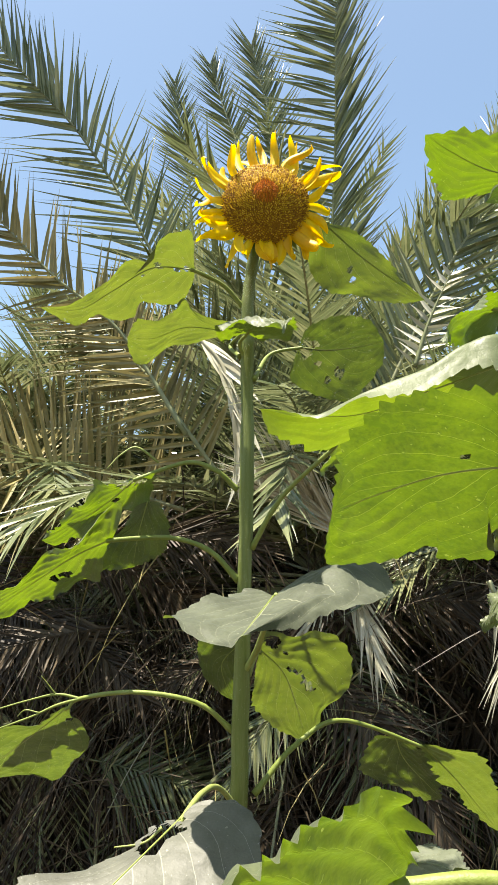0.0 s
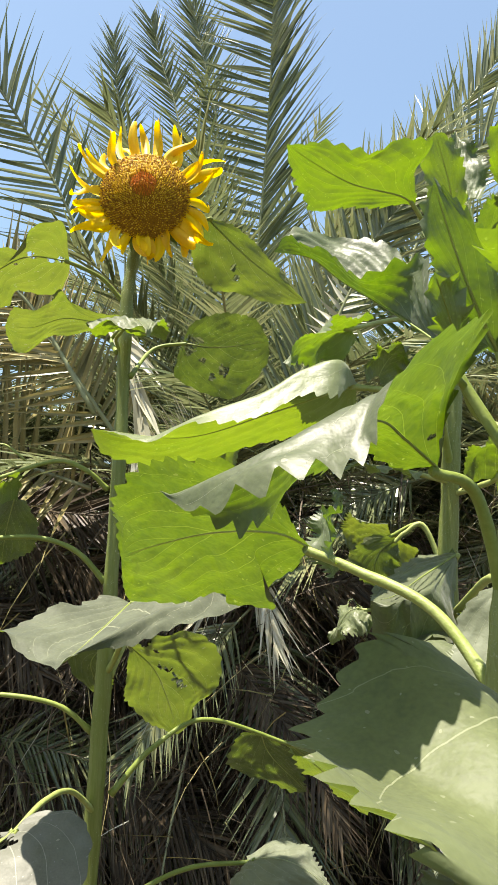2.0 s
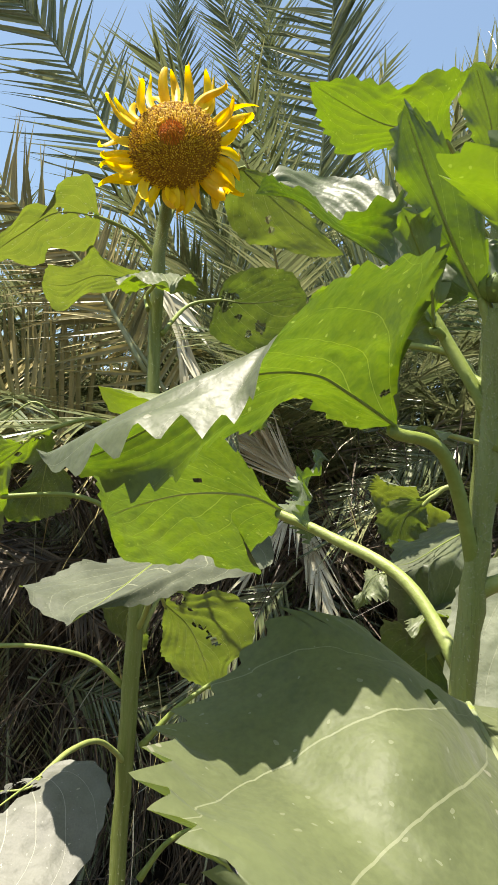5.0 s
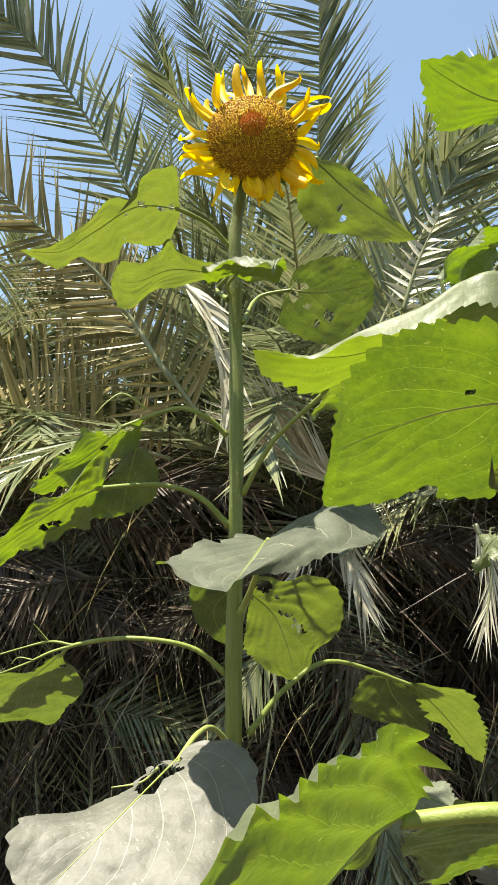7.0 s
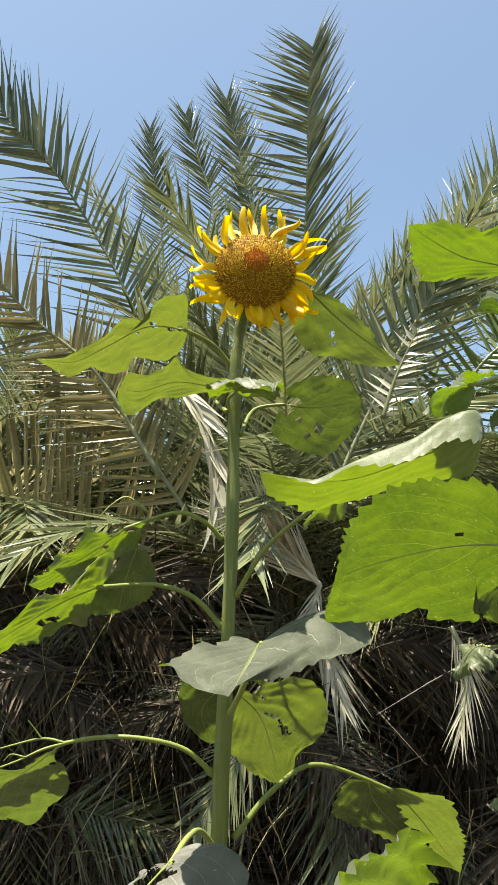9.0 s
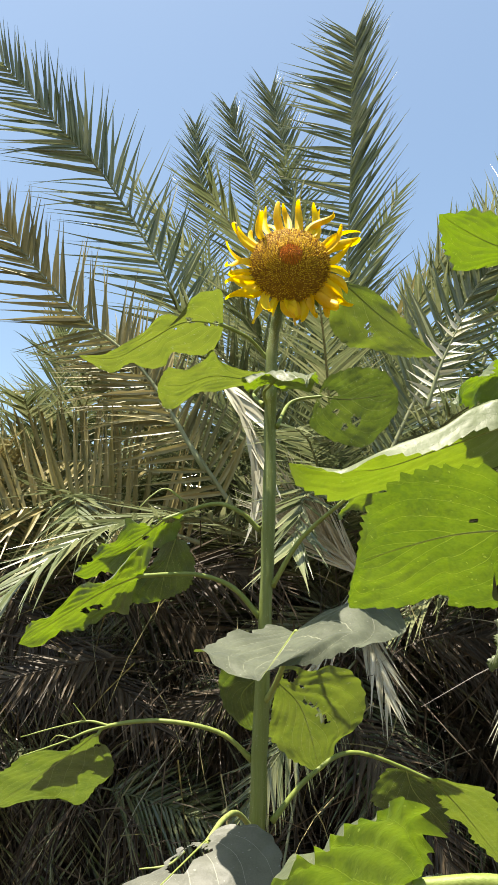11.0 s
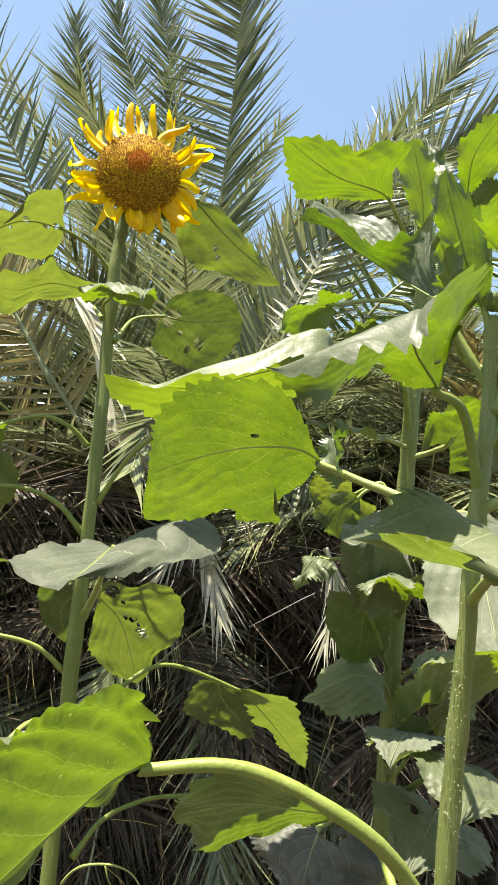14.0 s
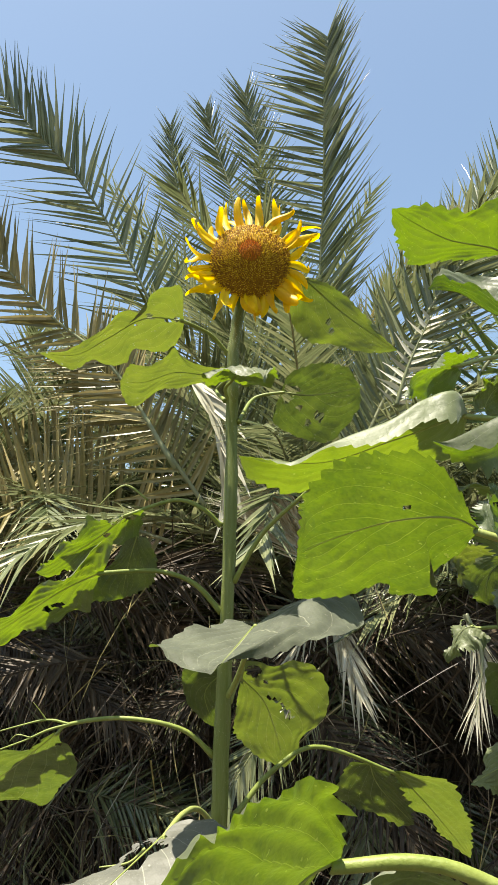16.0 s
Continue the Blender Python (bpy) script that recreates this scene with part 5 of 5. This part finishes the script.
blade(young, [(0.157, 0.255, 1.305), (0.135, 0.25, 1.294), (0.107, 0.235, 1.271), (0.076, 0.22, 1.243), (0.051, 0.2, 1.227), (0.038, 0.19, 1.218)], [(0.155, 0.258, 1.301), (0.132, 0.255, 1.288), (0.105, 0.24, 1.267), (0.074, 0.225, 1.239), (0.048, 0.205, 1.223)], ([(0.157, 0.248, 1.312), (0.149, 0.228, 1.325), (0.139, 0.212, 1.33), (0.126, 0.2, 1.332), (0.115, 0.19, 1.331), (0.107, 0.183, 1.329), (0.099, 0.177, 1.326), (0.09, 0.172, 1.322), (0.08, 0.167, 1.313), (0.072, 0.163, 1.3), (0.064, 0.16, 1.281), (0.052, 0.165, 1.256)], [(0.157, 0.244, 1.318), (0.151, 0.218, 1.336), (0.15, 0.198, 1.352), (0.138, 0.18, 1.359), (0.121, 0.165, 1.36), (0.109, 0.157, 1.356), (0.099, 0.156, 1.345), (0.087, 0.153, 1.337), (0.07, 0.149, 1.321), (0.061, 0.147, 1.303), (0.052, 0.147, 1.287), (0.041, 0.15, 1.265)]), seed=41, stalk=((0.352, 0.296, 1.2), (0.3, 0.265, 1.262), (0.22, 0.258, 1.302), ), thick=0.0048, teeth=(0.0005, 0.008), n_teeth=26, wave=0.006, pucker=1.0, rolled=-1.5, rib=0.7)
blade(young, [(0.335, 0.5, 1.195), (0.286, 0.478, 1.206), (0.237, 0.455, 1.217), (0.203, 0.458, 1.21), (0.175, 0.466, 1.2)], [(0.318, 0.481, 1.208), (0.29, 0.448, 1.23), (0.261, 0.427, 1.243), (0.23, 0.412, 1.251), (0.203, 0.414, 1.246), (0.183, 0.426, 1.233), (0.18, 0.447, 1.216)], [(0.318, 0.502, 1.19), (0.303, 0.52, 1.174), (0.287, 0.505, 1.184), (0.262, 0.517, 1.171), (0.243, 0.537, 1.153), (0.208, 0.535, 1.149), (0.194, 0.503, 1.174), (0.182, 0.484, 1.187)], seed=42, stalk=((0.35, 0.3, 1.1), (0.35, 0.38, 1.18), (0.345, 0.45, 1.2), ), thick=0.0036, teeth=0.005, n_teeth=24, pucker=0.9, up=(-0.1, 0.6, 0.75))

# ---- third sunflower, not yet in bloom ----
third = thing("sunflower_plant", (0.48, 0.82, 0.0), "leafy sunflower without bloom, pale hairy stem", "sunflower", "sunflower plants")
stem(third, [(0.47, 0.85, -0.02), (0.47, 0.85, 0.6), (0.472, 0.83, 1.2), (0.478, 0.80, 1.62), (0.487, 0.79, 1.85), (0.492, 0.79, 1.98)], 0.0165, 0.0085, 6, hair=11000)
blade(third, [(0.421, 0.75, 1.955), (0.399, 0.74, 1.963), (0.339, 0.734, 1.974), (0.289, 0.716, 1.991), (0.253, 0.693, 2.002)], [(0.421, 0.74, 1.961), (0.414, 0.714, 1.977), (0.426, 0.678, 1.997), (0.388, 0.68, 2), (0.36, 0.696, 1.994), (0.32, 0.694, 2), (0.281, 0.695, 2.004)], [(0.402, 0.751, 1.956), (0.337, 0.763, 1.957), (0.293, 0.772, 1.957), (0.28, 0.757, 1.967), (0.27, 0.748, 1.974), (0.265, 0.73, 1.985), (0.257, 0.714, 1.996)], seed=51, stalk=((0.488, 0.79, 1.86), (0.47, 0.79, 1.9), ), material=YOUNG, thick=0.0034, teeth=0.004, n_teeth=18, pucker=0.9, ragged=0.012, up=(0.1, 0.5, 0.85))
blade(young, [(0.343, 0.3, 1.631), (0.328, 0.335, 1.658), (0.309, 0.355, 1.679), (0.286, 0.365, 1.698), (0.266, 0.365, 1.713), (0.24, 0.365, 1.717)], [(0.34, 0.298, 1.646), (0.336, 0.315, 1.69), (0.323, 0.325, 1.692), (0.302, 0.33, 1.687), (0.283, 0.34, 1.698), (0.265, 0.35, 1.714), (0.25, 0.36, 1.727)], [(0.348, 0.325, 1.662), (0.333, 0.365, 1.714), (0.319, 0.38, 1.728), (0.295, 0.385, 1.738), (0.257, 0.375, 1.738)], seed=52, stalk=((0.379, 0.287, 1.56), ), material=YOUNG, thick=0.0030, teeth=(0.004, 0.002), n_teeth=18, pucker=1.2, ragged=0.006, rib=0.7)
blade(third, [(0.486, 0.79, 1.933), (0.47, 0.76, 1.987), (0.444, 0.729, 2.045)], [(0.467, 0.781, 1.952), (0.446, 0.764, 1.986), (0.434, 0.751, 2.009), (0.435, 0.737, 2.033)], [(0.491, 0.774, 1.96), (0.488, 0.754, 1.995), (0.476, 0.739, 2.021), (0.458, 0.73, 2.04)], seed=53, stalk=((0.489, 0.79, 1.9), ), material=YOUNG, thick=0.0026, teeth=0.003, n_teeth=12, pucker=0.8)
blade(third, [(0.536, 0.75, 1.976), (0.527, 0.702, 2.012), (0.547, 0.653, 2.049)], [(0.516, 0.728, 1.992), (0.503, 0.693, 2.018), (0.523, 0.665, 2.04)], [(0.556, 0.736, 1.986), (0.569, 0.707, 2.008), (0.564, 0.672, 2.034)], seed=54, stalk=((0.49, 0.79, 1.9), ), material=YOUNG, thick=0.0026, teeth=0.003, n_teeth=14, pucker=0.8)
leaf(third, (0.527, 0.79, 1.91), (0.595, 0.7, 1.976), 0.11, up=(0.3, -0.3, 0.9), bow=0.02, seed=55, thick=0.003, stalk=((0.49, 0.79, 1.88),), material=YOUNG)
leaf(third, (0.5, 0.79, 1.989), (0.495, 0.82, 2.106), 0.06, up=(0, -0.8, 0.3), bow=0.0, fold=0.4, droop=0, seed=56, thick=0.0025, stalk=((0.491, 0.79, 1.95),), material=YOUNG)
leaf(third, (0.34, 0.72, 1.777), (0.257, 0.66, 1.715), 0.085, up=(-0.2, 0.4, 0.9), bow=0.012, fold=0.15, droop=0.5, seed=57, thick=0.0034, stalk=((0.488, 0.8, 1.799), (0.449, 0.78, 1.814), (0.391, 0.75, 1.799)), material=YOUNG)
leaf(third, (0.375, 0.74, 1.723), (0.407, 0.72, 1.752), 0.09, up=(-0.2, 0.4, 0.9), bow=0.01, fold=0.15, droop=0.5, seed=58, thick=0.003, veins=False)
blade(third, [(0.343, 0.7, 1.703), (0.241, 0.665, 1.658), (0.151, 0.64, 1.624), (0.054, 0.612, 1.626)], [(0.342, 0.76, 1.667), (0.264, 0.73, 1.642), (0.18, 0.7, 1.617), (0.123, 0.68, 1.592), (0.095, 0.66, 1.598), (0.065, 0.63, 1.605)], ([(0.319, 0.65, 1.719), (0.282, 0.64, 1.706), (0.223, 0.62, 1.669), (0.162, 0.61, 1.639), (0.105, 0.605, 1.615)], [(0.314, 0.628, 1.679), (0.276, 0.618, 1.668), (0.22, 0.6, 1.643), (0.161, 0.596, 1.631), (0.114, 0.598, 1.615)]), seed=59, stalk=((0.478, 0.8, 1.62), (0.44, 0.74, 1.69), ), thick=0.0042, teeth=0.0045, n_teeth=24, wave=0.003, pucker=0.5, rolled=0.2)
leaf(third, (0.513, 0.74, 1.598), (0.572, 0.66, 1.638), 0.14, up=(0.1, 0.5, 0.85), bow=0.02, fold=0.1, droop=0.4, seed=60, thick=0.004, stalk=((0.478, 0.8, 1.585), (0.5, 0.78, 1.592)))
leaf(third, (0.42, 0.76, 1.607), (0.309, 0.7, 1.603), 0.04, up=(0, -0.1, 1), bow=0.005, seed=61, thick=0.003, stalk=((0.478, 0.8, 1.6),))
blade(third, [(0.432, 0.455, 1.487), (0.432, 0.425, 1.438), (0.43, 0.402, 1.403), (0.427, 0.375, 1.369)], [(0.42, 0.455, 1.484), (0.407, 0.452, 1.476), (0.39, 0.445, 1.458), (0.382, 0.43, 1.429), (0.38, 0.41, 1.399), (0.398, 0.385, 1.37)], [(0.442, 0.455, 1.487), (0.455, 0.452, 1.482), (0.471, 0.447, 1.477), (0.472, 0.433, 1.45), (0.465, 0.42, 1.43), (0.457, 0.408, 1.412), (0.441, 0.385, 1.381)], seed=62, stalk=((0.474, 0.82, 1.42), (0.462, 0.65, 1.47), (0.445, 0.54, 1.488), ), material=OLD, thick=0.0042, teeth=0.002, wave=0.003, pucker=0.5, ragged=0.03, laterals=True, rib=0.75)
blade(third, [(0.479, 0.78, 1.509), (0.423, 0.72, 1.482), (0.383, 0.68, 1.461), (0.356, 0.67, 1.456)], [(0.477, 0.82, 1.516), (0.447, 0.81, 1.506), (0.418, 0.79, 1.492), (0.38, 0.75, 1.478)], ([(0.442, 0.72, 1.471), (0.413, 0.685, 1.462), (0.392, 0.67, 1.453), (0.372, 0.662, 1.45)], [(0.467, 0.74, 1.448), (0.456, 0.725, 1.414), (0.424, 0.71, 1.385), (0.389, 0.7, 1.371), (0.366, 0.69, 1.416)]), seed=63, stalk=((0.474, 0.82, 1.42), (0.46, 0.79, 1.47), ), thick=0.004, teeth=0.004, n_teeth=18, ragged=0.01, rolled=0.2)
leaf(third, (0.413, 0.86, 1.531), (0.367, 0.9, 1.491), 0.12, up=(-0.1, 0.8, 0.5), bow=0.02, seed=64, thick=0.0032, stalk=((0.474, 0.82, 1.48), (0.45, 0.84, 1.545)), material=OLD)
leaf(third, (0.374, 0.86, 1.431), (0.337, 0.88, 1.382), 0.07, up=(-0.2, -0.5, 0.8), bow=0.02, droop=0.5, seed=65, thick=0.003, holes=((0.2, 0.4, 0.012),), stalk=((0.473, 0.83, 1.36), (0.423, 0.85, 1.426)), material=LEAF)
leaf(third, (0.456, 0.7, 1.392), (0.375, 0.62, 1.398), 0.09, up=(-0.1, 0.3, 0.9), bow=0.02, droop=0.7, seed=66, thick=0.003, stalk=((0.473, 0.82, 1.36),))
blade(third, [(0.451, 0.78, 1.269), (0.404, 0.745, 1.284), (0.368, 0.73, 1.273), (0.327, 0.72, 1.253)], [(0.459, 0.84, 1.279), (0.437, 0.86, 1.292), (0.399, 0.84, 1.291), (0.368, 0.8, 1.278), (0.347, 0.75, 1.263)], [(0.442, 0.75, 1.245), (0.404, 0.735, 1.238), (0.37, 0.73, 1.237), (0.347, 0.722, 1.25)], seed=67, stalk=((0.472, 0.83, 1.24), ), thick=0.004, teeth=0.004, n_teeth=18, ragged=0.02)
leaf(third, (0.503, 0.72, 1.263), (0.558, 0.6, 1.335), 0.17, up=(0, 0, 1), bow=0.03, seed=68, thick=0.004, stalk=((0.472, 0.83, 1.16), (0.492, 0.79, 1.237)))
leaf(third, (0.516, 0.74, 1.43), (0.475, 0.62, 1.372), 0.09, up=(0.2, -0.1, 0.98), bow=0.03, seed=69, thick=0.004, pucker=0.4, stalk=((0.474, 0.82, 1.4),))
leaf(third, (0.493, 0.75, 1.21), (0.407, 0.6, 1.213), 0.11, up=(-0.2, -0.3, 0.9), bow=0.02, seed=70, thick=0.003, stalk=((0.471, 0.83, 1.12),), material=OLD)
leaf(third, (0.376, 0.8, 1.076), (0.339, 0.75, 1.0), 0.2, up=(0, -0.5, 0.85), bow=0.02, droop=0.3, seed=71, thick=0.005, holes=((0.15, -0.2, 0.014), (0.1, 0.3, 0.01)), stalk=((0.471, 0.84, 0.98), (0.427, 0.82, 1.086)), material=GREY_LEAF)
leaf(third, (0.517, 0.75, 1.121), (0.428, 0.6, 1.1), 0.16, up=(0.2, -0.4, 0.9), bow=0.02, seed=72, thick=0.004, holes=((0.4, 0.3, 0.008),), stalk=((0.471, 0.84, 1.02),), material=OLD)
leaf(third, (0.518, 0.7, 1.197), (0.467, 0.55, 1.171), 0.15, up=(0.2, -0.3, 0.9), bow=0.02, seed=73, thick=0.004, stalk=((0.472, 0.83, 1.1),))
blade(third, [(0.52, 0.8, 1.211), (0.532, 0.766, 1.236), (0.582, 0.813, 1.201)], [(0.507, 0.759, 1.242), (0.517, 0.733, 1.261), (0.549, 0.759, 1.242)], [(0.546, 0.823, 1.194), (0.572, 0.835, 1.184)], seed=80, stalk=((0.472, 0.84, 1.15), ), thick=0.003, teeth=0.003, n_teeth=14)
blade(third, [(0.519, 0.78, 1.258), (0.544, 0.768, 1.249), (0.566, 0.749, 1.235)], [(0.54, 0.791, 1.266), (0.571, 0.781, 1.259)], [(0.523, 0.765, 1.246), (0.543, 0.749, 1.235)], seed=81, stalk=((0.472, 0.84, 1.2), ), thick=0.003, teeth=0.003, n_teeth=14, ragged=0.03)
blade(third, [(0.489, 0.8, 1.287), (0.538, 0.809, 1.294), (0.577, 0.787, 1.277)], [(0.515, 0.825, 1.306), (0.555, 0.832, 1.311), (0.58, 0.811, 1.296)], [(0.506, 0.785, 1.276), (0.54, 0.779, 1.271)], seed=82, stalk=((0.472, 0.84, 1.25), ), thick=0.003, teeth=0.004, n_teeth=14, ragged=0.03)
blade(third, [(0.502, 0.77, 1.285), (0.514, 0.754, 1.298), (0.528, 0.744, 1.305)], [(0.502, 0.743, 1.306), (0.513, 0.733, 1.313)], [(0.524, 0.781, 1.277), (0.531, 0.764, 1.29)], seed=83, stalk=((0.472, 0.84, 1.24), ), thick=0.002, teeth=0.003, n_teeth=10)
blade(third, [(0.451, 0.77, 1.169), (0.46, 0.727, 1.206), (0.476, 0.678, 1.249)], [(0.437, 0.718, 1.214), (0.447, 0.689, 1.239), (0.462, 0.675, 1.251)], [(0.465, 0.762, 1.176), (0.483, 0.736, 1.198), (0.489, 0.709, 1.222)], seed=84, stalk=((0.471, 0.84, 1.12), ), material=MATURE, thick=0.003, teeth=0.003, n_teeth=14)
blade(third, [(0.531, 0.73, 1.219), (0.513, 0.699, 1.184), (0.495, 0.67, 1.151)], [(0.516, 0.719, 1.206), (0.502, 0.699, 1.184), (0.493, 0.68, 1.163)], [(0.536, 0.719, 1.207), (0.524, 0.7, 1.184), (0.505, 0.679, 1.161)], seed=85, stalk=((0.472, 0.83, 1.18), ), material=OLD, thick=0.002, teeth=0.002, n_teeth=10)
blade(third, [(0.409, 0.75, 1.371), (0.413, 0.774, 1.341), (0.418, 0.805, 1.303), (0.417, 0.821, 1.283)], [(0.385, 0.735, 1.391), (0.364, 0.739, 1.385), (0.36, 0.763, 1.355), (0.375, 0.784, 1.328), (0.398, 0.809, 1.297)], [(0.426, 0.743, 1.38), (0.447, 0.759, 1.359), (0.453, 0.789, 1.323), (0.437, 0.811, 1.295)], seed=86, stalk=((0.472, 0.83, 1.27), (0.429, 0.77, 1.346), ), thick=0.003, teeth=0.003, n_teeth=16, pucker=0.8)
blade(third, [(0.411, 0.82, 1.526), (0.391, 0.826, 1.509), (0.384, 0.834, 1.484), (0.388, 0.841, 1.463)], [(0.394, 0.818, 1.531), (0.369, 0.821, 1.522), (0.356, 0.829, 1.498), (0.37, 0.838, 1.472)], [(0.415, 0.824, 1.515), (0.414, 0.833, 1.486), (0.404, 0.839, 1.468)], seed=87, stalk=((0.476, 0.81, 1.47), (0.447, 0.814, 1.543), (0.423, 0.817, 1.535), ), material=MATURE, thick=0.003, teeth=0.003, n_teeth=14, pucker=0.6)
blade(third, [(0.477, 0.77, 1.389), (0.44, 0.74, 1.395), (0.404, 0.72, 1.401), (0.39, 0.71, 1.404)], [(0.468, 0.775, 1.382), (0.436, 0.745, 1.384), (0.409, 0.725, 1.383), (0.395, 0.715, 1.394)], ([(0.461, 0.75, 1.429), (0.434, 0.725, 1.427), (0.409, 0.71, 1.419), (0.392, 0.7, 1.411)], [(0.453, 0.715, 1.414), (0.426, 0.69, 1.416), (0.403, 0.68, 1.409), (0.392, 0.69, 1.403)]), seed=88, stalk=((0.473, 0.83, 1.34), ), thick=0.003, teeth=(0.002, 0.006), n_teeth=12, pucker=0.8)
